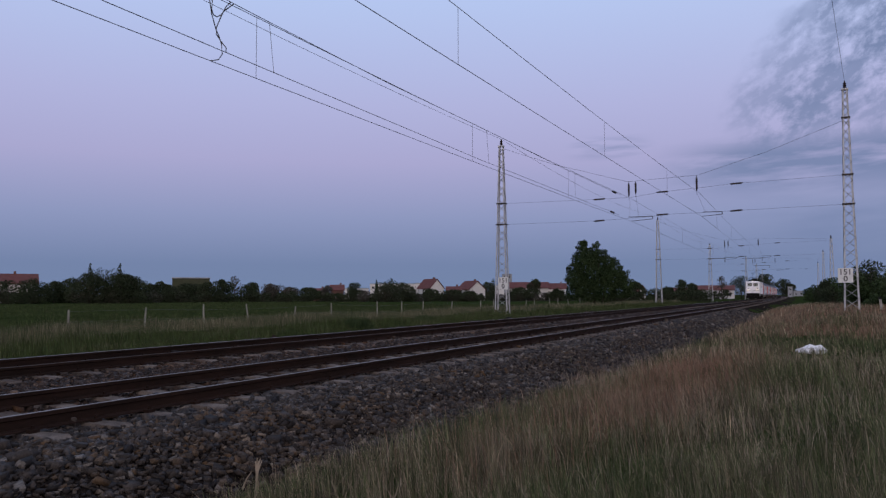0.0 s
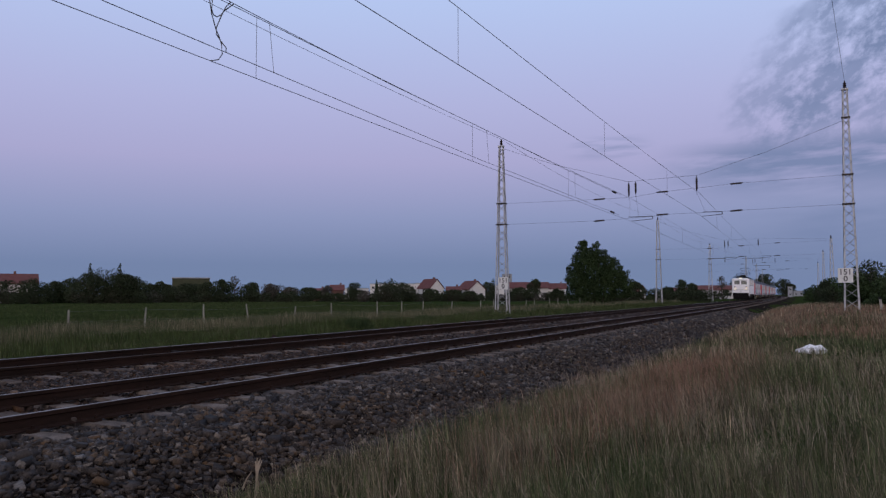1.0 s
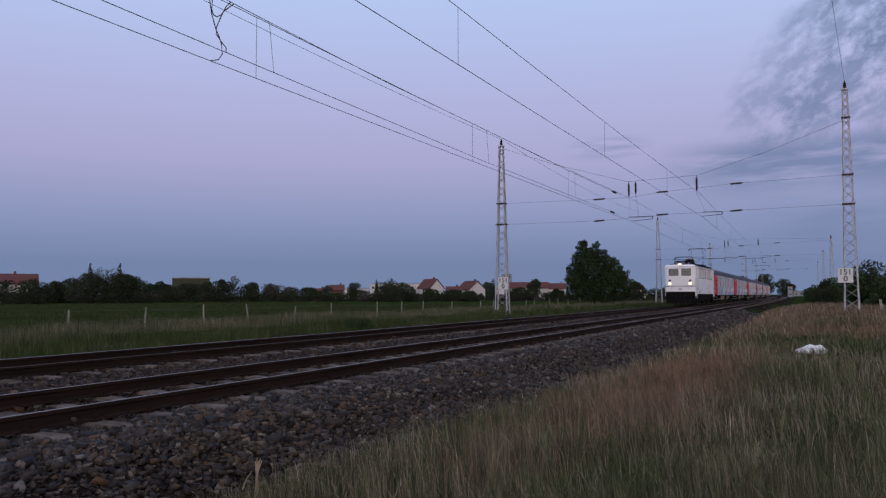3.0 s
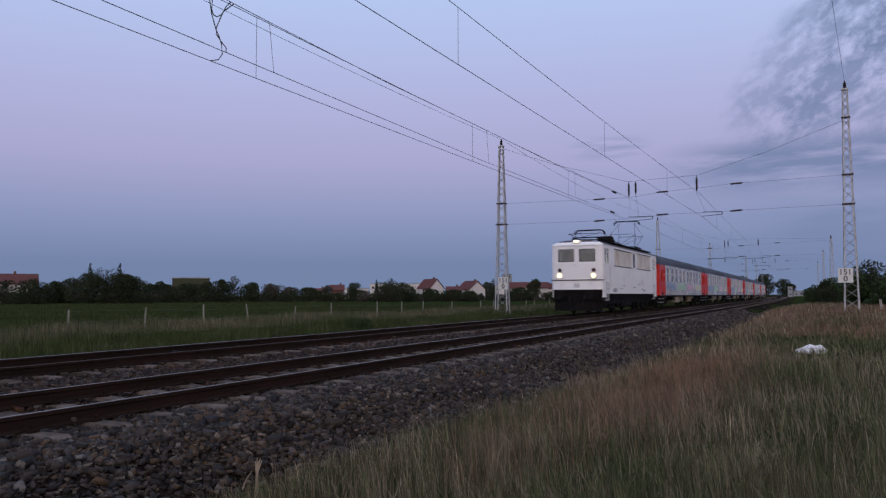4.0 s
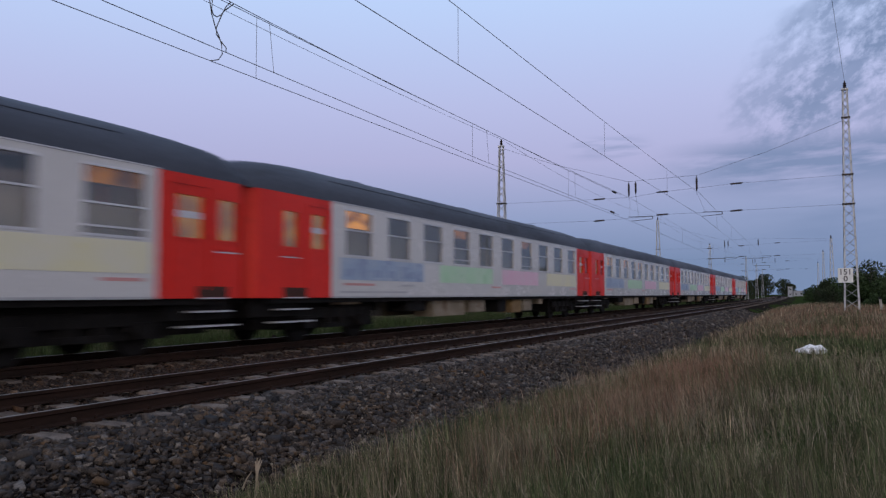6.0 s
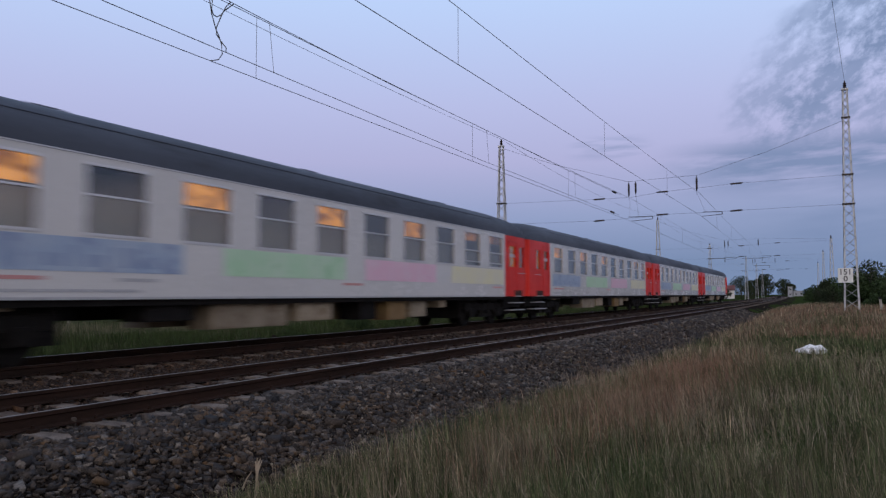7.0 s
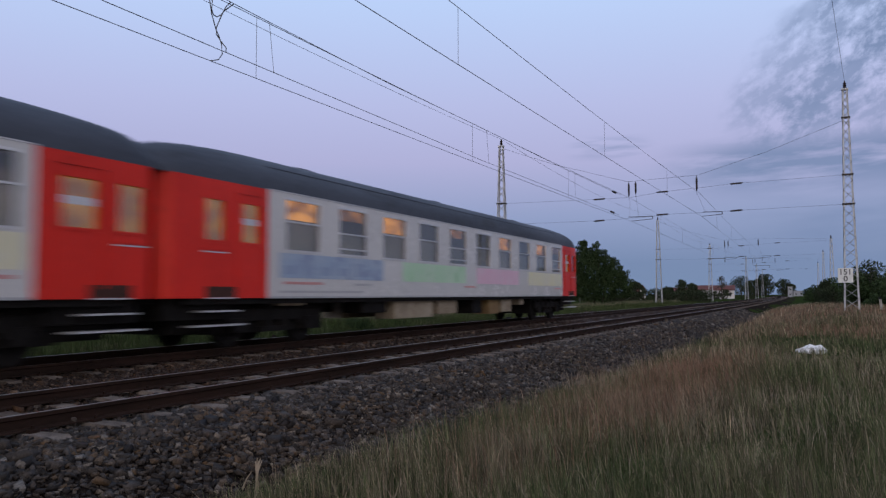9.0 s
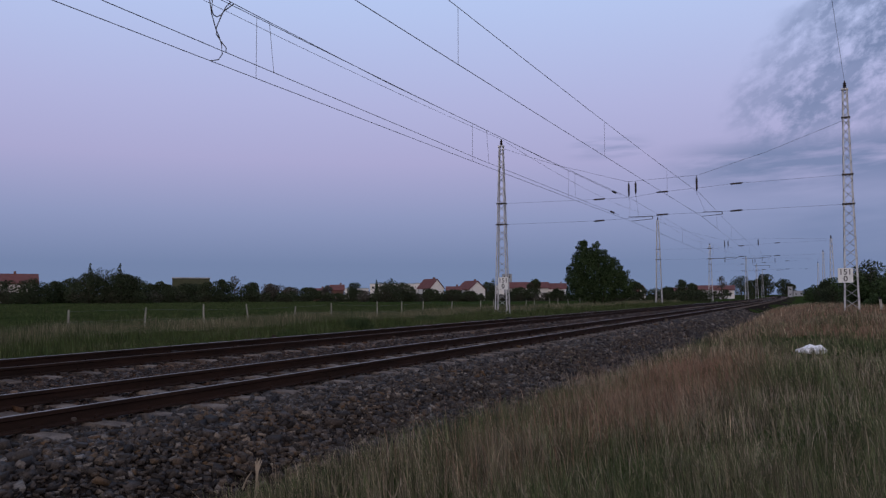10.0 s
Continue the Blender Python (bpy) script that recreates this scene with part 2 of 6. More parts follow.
BLACK = mat("sooty_black", (0.012, 0.011, 0.011), (0.007, 0.0065, 0.0065), scale=3, rough=0.8, bump=0.2, spec=0.1)
RUBBER = mat("black_rubber", (0.018, 0.018, 0.02), (0.012, 0.012, 0.013), scale=6, rough=0.8, bump=0.1)
GREYROOF = mat("dark_grey_roof_paint", (0.056, 0.065, 0.088), (0.040, 0.047, 0.064), spec=0.15, scale=0.6, fine=10, rough=0.6, bump=0.06, stain=(0.030, 0.032, 0.04), stain_scale=0.7, stretch=(1.5, 0.4, 1))
COACH_W = mat("pale_grey_coach_paint", (0.53, 0.53, 0.54), (0.46, 0.46, 0.47), spec=0.45, scale=0.5, fine=8, rough=0.26, bump=0.03, stain=(0.42, 0.40, 0.40), stain_scale=0.7, stain_at=0.62)
COACH_RED = mat("traffic_red_paint", (0.60, 0.024, 0.016), (0.50, 0.020, 0.014), spec=0.18, scale=0.8, fine=8, rough=0.40, bump=0.03, stain=(0.38, 0.020, 0.015), stain_scale=1.0, stain_at=0.62)
ALU = mat("aluminium_trim", (0.62, 0.62, 0.64), (0.5, 0.5, 0.52), rough=0.4, metal=0.6, bump=0.02)
CAB_GLASS = glass("cab_glass", (0.62, 0.68, 0.68), least=0.14)
COACH_GLASS = glass("coach_glass", (0.80, 0.78, 0.74), least=0.10)
# ---------------------------------------------------------------- mesh helpers


def box(bm, x0, x1, y0, y1, z0, z1, bevel=0.0):
    vs = [bm.verts.new((x, y, z)) for x in (x0, x1) for y in (y0, y1) for z in (z0, z1)]
    fs = [bm.faces.new([vs[i] for i in f]) for f in ((0, 1, 3, 2), (4, 6, 7, 5), (0, 4, 5, 1), (2, 3, 7, 6), (0, 2, 6, 4), (1, 5, 7, 3))]
    if bevel:
        es = list({e for f in fs for e in f.edges})
        bmesh.ops.bevel(bm, geom=es, offset=bevel, segments=2, affect="EDGES", profile=0.7)
    return bm


def tube(bm, points, r, n=6, r1=None, cap=True):
    """A round bar through the points; r1: the radius at its end."""
    pts = [Vector(q) for q in points]
    rings = []
    for i, q in enumerate(pts):
        d = (pts[min(i + 1, len(pts) - 1)] - pts[max(i - 1, 0)]).normalized()
        a = d.cross(Vector((0, 0, 1)))
        if a.length < 1e-3:
            a = d.cross(Vector((1, 0, 0)))
        a.normalize()
        b = d.cross(a)
        rr = r if r1 is None else r + (r1 - r) * i / (len(pts) - 1)
        rings.append([bm.verts.new(q + (a * math.cos(k * 2 * math.pi / n) + b * math.sin(k * 2 * math.pi / n)) * rr) for k in range(n)])
    for r0, r2 in zip(rings, rings[1:]):
        for k in range(n):
            bm.faces.new((r0[k], r0[(k + 1) % n], r2[(k + 1) % n], r2[k]))
    if cap and n > 2:
        bm.faces.new(rings[0][::-1])
        bm.faces.new(rings[-1])
    return bm


def disc_stack(bm, a, b, radii, n=10):
    """Rings of the given radii along the line from a to b: insulators, buffers, posts."""
    a, b = Vector(a), Vector(b)
    d = (b - a).normalized()
    u = d.cross(Vector((0, 0, 1)))
    if u.length < 1e-3:
        u = d.cross(Vector((1, 0, 0)))
    u.normalize()
    w = d.cross(u)
    rings = []
    for f, r in radii:
        c = a.lerp(b, f)
        rings.append([bm.verts.new(c + (u * math.cos(k * 2 * math.pi / n) + w * math.sin(k * 2 * math.pi / n)) * r) for k in range(n)])
    for r0, r2 in zip(rings, rings[1:]):
        for k in range(n):
            bm.faces.new((r0[k], r0[(k + 1) % n], r2[(k + 1) % n], r2[k]))
    bm.faces.new(rings[0][::-1])
    bm.faces.new(rings[-1])
    return bm


def loft(bm, sections, closed=True, caps=True):
    rings = [[bm.verts.new(q) for q in s] for s in sections]
    n = len(rings[0])
    for r0, r2 in zip(rings, rings[1:]):
        for k in range(n if closed else n - 1):
            bm.faces.new((r0[k], r0[(k + 1) % n], r2[(k + 1) % n], r2[k]))
    if caps and closed:
        bm.faces.new(rings[0][::-1])
        bm.faces.new(rings[-1])
    return bm


def finish(name, bm, material, smooth=False):
    bmesh.ops.recalc_face_normals(bm, faces=bm.faces[:])
    me = bpy.data.meshes.new(name)
    bm.to_mesh(me)
    bm.free()
    me.materials.append(material)
    if smooth:
        me.shade_smooth()
        me.set_sharp_from_angle(angle=radians(38))
    return me


def part(name, bm, material, parent, label="", smooth=False):
    ob = new(name, finish(name, bm, material, smooth))
    ob.parent = parent
    if label:
        ob["label"] = label
    return ob


def thing(name, label, category, group="", kind="", at=None):
    e = new(name)
    e.empty_display_size = 0.3
    if at is not None:
        e.matrix_basis = at
    return tagged(e, label, category, group, kind)


def raw(name, verts, faces, material, parent=None, smooth=False):
    """A mesh from arrays; faces all of one length."""
    me = bpy.data.meshes.new(name)
    verts, faces = np.asarray(verts, np.float32), np.asarray(faces, np.int32)
    k = faces.shape[1]
    me.vertices.add(len(verts))
    me.vertices.foreach_set("co", verts.ravel())
    me.loops.add(faces.size)
    me.loops.foreach_set("vertex_index", faces.ravel())
    me.polygons.add(len(faces))
    me.polygons.foreach_set("loop_start", np.arange(0, faces.size, k, dtype=np.int32))
    me.update(calc_edges=True)
    me.materials.append(material)
    if smooth:
        me.shade_smooth()
    ob = new(name, me)
    ob.parent = parent
    return ob


B = bmesh.new

# ---------------------------------------------------------------- the line's plan
TRACKS = (0.0, 4.56)
HALF = 0.7525
PITCH_SL = 0.695
BEND_FROM, BEND = 60.0, 4.7e-5


def bend(y):
    """How far the line has swung to the west at y."""
    return -BEND * max(0.0, y - BEND_FROM) ** 2


def bends(y):
    return -BEND * np.maximum(0.0, y - BEND_FROM) ** 2


def smooth_step(a, b, v):
    t = np.clip((np.asarray(v, float) - a) / (b - a), 0, 1)
    return t * t * (3 - 2 * t)


def ground_z(x, y):
    """Height of the earth over the plan (rail head is 0)."""
    x = np.asarray(x, float)
    y = np.asarray(y, float)
    u = x - bends(y)
    z = np.full(np.broadcast(x, y).shape, -0.62)
    bed = smooth_step(-4.0, -2.7, u) * (1 - smooth_step(6.35, 7.55, u))
    z = z + 0.385 * bed
    z = z + 0.22 * smooth_step(8.0, 13.0, u) * 1.0 + 0.28 * smooth_step(25, 60, y) * smooth_step(8.0, 12.0, u)
    z = z + 0.18 * smooth_step(-5.0, -11.0, u)
    wave = 0.05 * np.sin(x * 1.3 + y * 0.4) + 0.05 * np.sin(y * 0.9 - x * 0.5) + 0.03 * np.sin(x * 3.1 - y * 2.3)
    return z + wave * (1 - bed)


def build_ground():
    xs = np.unique(np.concatenate([np.linspace(-2500, -200, 12), np.linspace(-200, -30, 20), np.linspace(-30, -5, 26), np.linspace(-5, 9, 57), np.linspace(9, 25, 33), np.linspace(25, 200, 18), np.linspace(200, 2500, 10)]))
    ys = np.unique(np.concatenate([np.linspace(-600, -20, 12), np.linspace(-20, 40, 121), np.linspace(40, 130, 61), np.linspace(130, 600, 48), np.linspace(600, 3500, 14)]))
    gx, gy = np.meshgrid(xs, ys)
    v = np.stack([gx, gy, ground_z(gx, gy)], -1).reshape(-1, 3)
    nx = len(xs)
    i = np.arange((len(ys) - 1) * nx).reshape(-1, nx)[:, :-1].ravel()
    f = np.stack([i, i + 1, i + nx + 1, i + nx], -1)
    return tagged(raw("ground", v, f, SOIL, smooth=True), "dark earth verge and level meadow under the grass", "ground", kind="structure")


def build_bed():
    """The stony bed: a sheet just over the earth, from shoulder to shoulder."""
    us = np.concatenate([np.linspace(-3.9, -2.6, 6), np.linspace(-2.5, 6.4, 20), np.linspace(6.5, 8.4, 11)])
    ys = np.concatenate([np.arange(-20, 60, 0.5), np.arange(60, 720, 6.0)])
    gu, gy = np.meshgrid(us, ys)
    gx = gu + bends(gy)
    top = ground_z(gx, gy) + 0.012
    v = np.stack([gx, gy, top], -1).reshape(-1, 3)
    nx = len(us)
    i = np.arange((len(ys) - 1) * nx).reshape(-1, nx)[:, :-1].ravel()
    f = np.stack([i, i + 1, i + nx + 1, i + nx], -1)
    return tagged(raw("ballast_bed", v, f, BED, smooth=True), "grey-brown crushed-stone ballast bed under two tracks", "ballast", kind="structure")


def rocks(count_xyz, sizes, rng):
    """Joined crushed stones at the places given."""
    bm = B()
    bmesh.ops.create_cube(bm, size=1.5)
    bmesh.ops.triangulate(bm, faces=bm.faces[:])
    bm.verts.index_update()
    bv = np.array([v.co[:] for v in bm.verts])
    bf = np.array([[v.index for v in f.verts] for f in bm.faces])
    bm.free()
    n = len(count_xyz)
    yaw, ax = rng.uniform(0, 2 * np.pi, n), rng.uniform(0, 2 * np.pi, n)
    tilt = rng.normal(0, 0.70, n)
    ca, sa, ct, st = np.cos(yaw / 2), np.sin(yaw / 2), np.cos(tilt / 2), np.sin(tilt / 2)
    q = np.stack([ct * ca, st * np.cos(ax) * ca + st * np.sin(ax) * sa, st * np.sin(ax) * ca - st * np.cos(ax) * sa, ct * sa], -1)
    q /= np.linalg.norm(q, axis=1)[:, None]
    w, x, y, z = q.T
    R = np.stack([1 - 2 * (y * y + z * z), 2 * (x * y - z * w), 2 * (x * z + y * w), 2 * (x * y + z * w), 1 - 2 * (x * x + z * z), 2 * (y * z - x * w), 2 * (x * z - y * w), 2 * (y * z + x * w), 1 - 2 * (x * x + y * y)], -1).reshape(n, 3, 3)
    lump = 1 + rng.uniform(-0.48, 0.30, size=(n, len(bv), 3))
    stretch = rng.uniform(0.60, 1.60, size=(n, 1, 3)) * np.array([1.0, 1.0, 0.52])
    v = bv[None] * lump * stretch * sizes[:, None, None]
    v = np.einsum("nij,nkj->nki", R, v) + count_xyz[:, None, :]
    f = bf[None] + (np.arange(n) * len(bv))[:, None, None]
    return v.reshape(-1, 3), f.reshape(-1, 3)


def bed_top(u, y):
    return ground_z(u + bends(y), y) + 0.012


def verge_edge(x, y):
    """Where the ballast gives way to grass, across the line, at y."""
    line = 7.25 + 0.65 * smooth_step(5.5, 9.0, y) + 0.15 * smooth_step(9.0, 12.0, y) - 0.45 * smooth_step(13.5, 16.0, y) * (1 - smooth_step(17.5, 20.0, y)) + 0.35 * smooth_step(24.0, 36.0, y) - 0.7 * smooth_step(50.0, 85.0, y)
    return line + 0.35 * (patch(x, y, 1.0, 2.0) - 0.5) * 2


def sow_ballast(bed):
    rng = np.random.default_rng(5)
    spots, sizes = [], []
    for u0, u1, y0, y1, dens, s in ((5.2, 7.7, -9.0, 2.0, 420, 0.027), (-3.6, 5.2, -9.0, 4.0, 160, 0.030), (5.2, 8.5, 2.0, 14.0, 1000, 0.027), (5.2, 8.5, 14.0, 30.0, 620, 0.026), (5.2, 8.6, 30.0, 70.0, 200, 0.038),
                                    (0.9, 5.2, 3.0, 16.0, 560, 0.022), (0.9, 5.2, 16.0, 32.0, 260, 0.030), (0.9, 5.2, 32.0, 70.0, 80, 0.042),
                                    (-3.6, 0.9, 6.0, 24.0, 200, 0.032), (-3.6, 0.9, 24.0, 60.0, 60, 0.046)):
        n = int((u1 - u0) * (y1 - y0) * dens)
        u, y = rng.uniform(u0, u1, n), rng.uniform(y0, y1, n)
        keep = np.ones(n, bool)
        if u0 > 5:
            keep = rng.uniform(size=n) > smooth_step(-0.55, 0.45, u - verge_edge(u + bends(y), y))
        for tx in TRACKS:
            gap = np.abs((y - PHASE + PITCH_SL / 2) % PITCH_SL - PITCH_SL / 2)
            keep &= ~((np.abs(u - tx) < 1.24) & (gap < 0.135) & (rng.uniform(size=n) < np.where(np.abs(np.abs(u - tx) - HALF) < 0.34, 0.92, 0.62)))
        u, y = u[keep], y[keep]
        sz = s * rng.lognormal(0, 0.32, len(u))
        spots.append(np.stack([u + bends(y), y, bed_top(u, y) + sz * rng.uniform(-0.1, 0.55, len(u))], -1))
        sizes.append(sz)
    xyz, sz = np.concatenate(spots), np.concatenate(sizes)
    # rust and brake dust stain the stones between the rails
    near = xyz[:, 0] - bends(xyz[:, 1]) > 5.2
    for pick, m in ((near, BALLAST), (~near, BALLAST_RUST)):
        v, f = rocks(xyz[pick], sz[pick], rng)
        tagged(raw("ballast_stones", v, f, m, bed), kind="stuff")
    # the loose stones next to the path are single pieces
    shapes = []
    for k in range(8):
        v, f = rocks(np.zeros((1, 3)), np.ones(1), rng)
        ob = raw("ballast_stone", v, f, STONE_ONE, bed)
        shapes.append(ob.data)
        bpy.data.objects.remove(ob)
    for k in range(290):
        y = rng.uniform(4.3, 10.5)
        u = rng.uniform(5.95, 7.25)
        s = 0.029 * rng.lognormal(0, 0.30)
        ob = new("ballast_stone", shapes[k % 8])
        ob.parent = bed
        ob.matrix_basis = Matrix.LocRotScale((u, y, float(bed_top(u, y)) + s * 0.75), Euler((rng.normal(0, 0.3), rng.normal(0, 0.3), rng.uniform(0, 6))), (s, s, s))


def rail_section(x, z):
    """Half profile pairs of a flat-bottomed rail, head at z."""
    h = 0.154
    pts = [(0.036, 0), (0.036, -0.035), (0.010, -0.048), (0.009, -0.125), (0.062, -0.143), (0.062, -h)]
    return [(x + a, z + b) for a, b in pts] + [(x - a, z + b) for a, b in reversed(pts)]


def line_ys():
    return list(np.arange(-20, 60, 4.0)) + list(np.arange(60, 720, 10.0))


def build_track(cx, name, label):
    track = thing(name, label, "track", kind="structure")
    ys = line_ys()
    for side in (-1, 1):
        prof = rail_section(cx + side * HALF, -0.004)
        bm = loft(B(), [[(px + bend(y), y, pz) for px, pz in prof] for y in ys])
        rail = part("rail", bm, RUST, track, "rusty brown steel rail with a worn bright top")
        dull = cx == TRACKS[0] and side > 0
        wide = 0.022 if cx == TRACKS[0] and not dull else 0.015
        bm = loft(B(), [[(cx + side * HALF + o * wide + bend(y), y, zz) for o, zz in ((-1, -0.003), (-0.75, 0.0), (0.75, 0.0), (1, -0.003), (1, -0.0045), (-1, -0.0045))] for y in ys])
        part("running_band", bm, RAILTOP_DULL if dull else RAILTOP, rail, "dull brown running surface" if dull else "bright worn running surface")
    # sleepers: nearer ones single, the far rest joined
    def sleeper_bm(bm, x, y, dz=0.0):
        L, w0, w1 = 1.25, 0.14, 0.105
        secs = []
        for a in (-L, -L + 0.05, -0.55, -0.25, 0.25, 0.55, L - 0.05, L):
            top = -0.168 + dz - (0.03 if abs(a) < 0.3 else 0.0) - (0.025 if abs(a) >= L else 0)
            secs.append([(x + a, y - w0, -0.33), (x + a, y + w0, -0.33), (x + a, y + w1, top), (x + a, y - w1, top)])
        return loft(bm, secs)
    one = finish("sleeper", sleeper_bm(B(), 0, 0), SLEEPER)
    rest = B()
    clips = B()
    rng = random.Random(int(cx * 10) + 3)
    y = PHASE
    k = 0
    while y < 420:
        if k < 290:
            ob = new("sleeper", one)
            ob.parent = track
            ob.matrix_basis = pose(cx + bend(y) + rng.uniform(-0.02, 0.02), y + rng.uniform(-0.015, 0.015), rng.uniform(-0.012, 0.004), 0, 0, rng.uniform(-0.5, 0.5))
        else:
            sleeper_bm(rest, cx + bend(y), y)
        if y < 70:
            for side in (-1, 1):
                for o in (-1, 1):
                    x = cx + bend(y) + side * HALF + o * 0.085
                    box(clips, x - 0.03, x + 0.03, y - 0.05, y + 0.05, -0.172, -0.140)
                    box(clips, x - 0.012, x + 0.012, y - 0.014, y + 0.014, -0.142, -0.105)
        y += PITCH_SL
        k += 1
    tagged(part("far_sleepers", rest, SLEEPER, track), kind="stuff")
    tagged(part("rail_clips", clips, RUST, track), kind="stuff")
    return track


PHASE = 4.842 - 0.695 * 14
build_ground()
bed = build_bed()
build_track(TRACKS[0], "track_far", "railway track with rusty rails on pale sleepers in ballast")
build_track(TRACKS[1], "track_near", "railway track with rusty rails on pale sleepers beside the gravel shoulder")
# ---------------------------------------------------------------- the train
SPEED = 36.67
FRONT_AT = 23.60          # the engine's front wall at 4.5 s


def window_glow(name, hot, dim, strength):
    """Glowing panel that stands in for a lit interior, hot and dim by noise."""
    m = bpy.data.materials.new(name)
    t = nodes_of(m)
    co = t.nodes.new("ShaderNodeTexCoord").outputs["Object"]
    mp = t.nodes.new("ShaderNodeMapping")
    mp.inputs["Scale"].default_value = (1, 1.0, 2.2)
    link(t, co, mp.inputs["Vector"])
    n = t.nodes.new("ShaderNodeTexNoise")
    n.inputs["Scale"].default_value, n.inputs["Detail"].default_value = 1.7, 3
    link(t, mp.outputs[0], n.inputs["Vector"])
    col = ramp(t, [(0.36, dim), (0.62, hot)], n.outputs["Fac"])
    e = t.nodes.new("ShaderNodeEmission")
    link(t, col, e.inputs["Color"])
    e.inputs["Strength"].default_value = strength
    out = t.nodes.new("ShaderNodeOutputMaterial")
    link(t, e.outputs[0], out.inputs["Surface"])
    return m


WARM = window_glow("warm_window_glow", (1.0, 0.42, 0.08), (0.22, 0.065, 0.010), 0.95)
WARM_LOW = window_glow("dim_window_glow", (0.70, 0.26, 0.03), (0.06, 0.02, 0.006), 0.55)
WARM_RED = window_glow("vestibule_window_glow", (0.75, 0.33, 0.06), (0.35, 0.12, 0.03), 0.45)
INSIDE = mat("brown_compartment_wall", (0.30, 0.28, 0.26), (0.22, 0.20, 0.18), scale=2, rough=0.7, bump=0.05)
CURTAIN = mat("grey_green_curtain", (0.50, 0.50, 0.49), (0.40, 0.40, 0.40), scale=1.5, rough=0.85, bump=0.3, stretch=(1, 9, 0.3))
FROST = mat("yellowed_frosted_glass", (0.74, 0.69, 0.59), (0.60, 0.54, 0.44), scale=0.9, fine=7, rough=0.35, bump=0.05, stain=(0.54, 0.45, 0.32), stain_scale=0.9, stain_at=0.52, stretch=(1, 1.3, 0.8))
HEADLAMP = mat("lit_headlamp", (1, 0.9, 0.7), rough=0.3, bump=0, emit=(1.0, 0.72, 0.34, 2.4))
TOPLAMP = mat("lit_top_lamp", (1, 0.95, 0.85), rough=0.3, bump=0, emit=(1.0, 0.84, 0.52, 2.2))
LENS = mat("dark_red_marker_lens", (0.06, 0.02, 0.02), (0.04, 0.015, 0.015), rough=0.3, bump=0)
GEAR = mat("grey_brown_underfloor_box", (0.30, 0.26, 0.20), (0.17, 0.135, 0.095), scale=2, fine=14, rough=0.8, bump=0.1, vary=0.25, stain=(0.13, 0.08, 0.04), stain_scale=1.6, stain_at=0.55)
GEAR_Y = mat("ochre_underfloor_box", (0.20, 0.135, 0.06), (0.14, 0.09, 0.045), scale=2, fine=14, rough=0.8, bump=0.1)
ART = {"blue": mat("faded_blue_panel", (0.25, 0.33, 0.47), (0.34, 0.40, 0.50), scale=1.6, fine=5, rough=0.45, bump=0.02, stain=(0.17, 0.22, 0.36), stain_scale=2.4, stain_at=0.54),
       "green": mat("faded_green_panel", (0.36, 0.56, 0.38), (0.44, 0.58, 0.46), scale=1.6, fine=5, rough=0.45, bump=0.02, stain=(0.27, 0.47, 0.29), stain_scale=2.4, stain_at=0.58),
       "pink": mat("faded_pink_panel", (0.62, 0.38, 0.50), (0.60, 0.46, 0.55), scale=1.6, fine=5, rough=0.45, bump=0.02, stain=(0.56, 0.29, 0.43), stain_scale=2.4, stain_at=0.58),
       "yellow": mat("faded_yellow_panel", (0.60, 0.58, 0.40), (0.58, 0.57, 0.48), scale=1.6, fine=5, rough=0.45, bump=0.02, stain=(0.60, 0.56, 0.28), stain_scale=2.4, stain_at=0.58)}
ART_DARK = mat("deeper_blue_paint", (0.20, 0.27, 0.41), (0.27, 0.33, 0.45), scale=2, rough=0.5, bump=0)
GRILLE = mat("dark_grille_slats", (0.085, 0.095, 0.125), (0.055, 0.06, 0.08), scale=2, fine=30, rough=0.6, bump=0.4, stretch=(1, 0.3, 8))
CAB_INSIDE = mat("dark_green_cab_lining", (0.075, 0.095, 0.085), (0.05, 0.065, 0.06), scale=2, rough=0.7, bump=0.05)
RECESS_SHADE = mat("recess_shade", (0.060, 0.018, 0.012), (0.025, 0.012, 0.010), scale=5, rough=0.85, bump=0.1)
SCREEN_SHEEN = mat("grey_screen_sheen", (0.24, 0.25, 0.25), (0.19, 0.20, 0.20), scale=2, rough=0.8, bump=0.05)
LETTER_R = mat("red_lettering", (0.52, 0.26, 0.26), rough=0.5, bump=0)
LETTER_G = mat("grey_lettering", (0.38, 0.39, 0.42), rough=0.5, bump=0)


def wheelset(parent, y, r=0.47):
    bm = B()
    for s in (-1, 1):
        x = s * HALF
        disc_stack(bm, (x - 0.05, y, r), (x + 0.075, y, r), [(0, r + 0.03), (0.25, r + 0.03), (0.27, r), (1, r - 0.005), (1.0, r * 0.62), (0.8, r * 0.55)], 24)
    tube(bm, [(-1.0, y, r), (1.0, y, r)], 0.085, 8)
    return part("wheelset", bm, BLACK, parent)


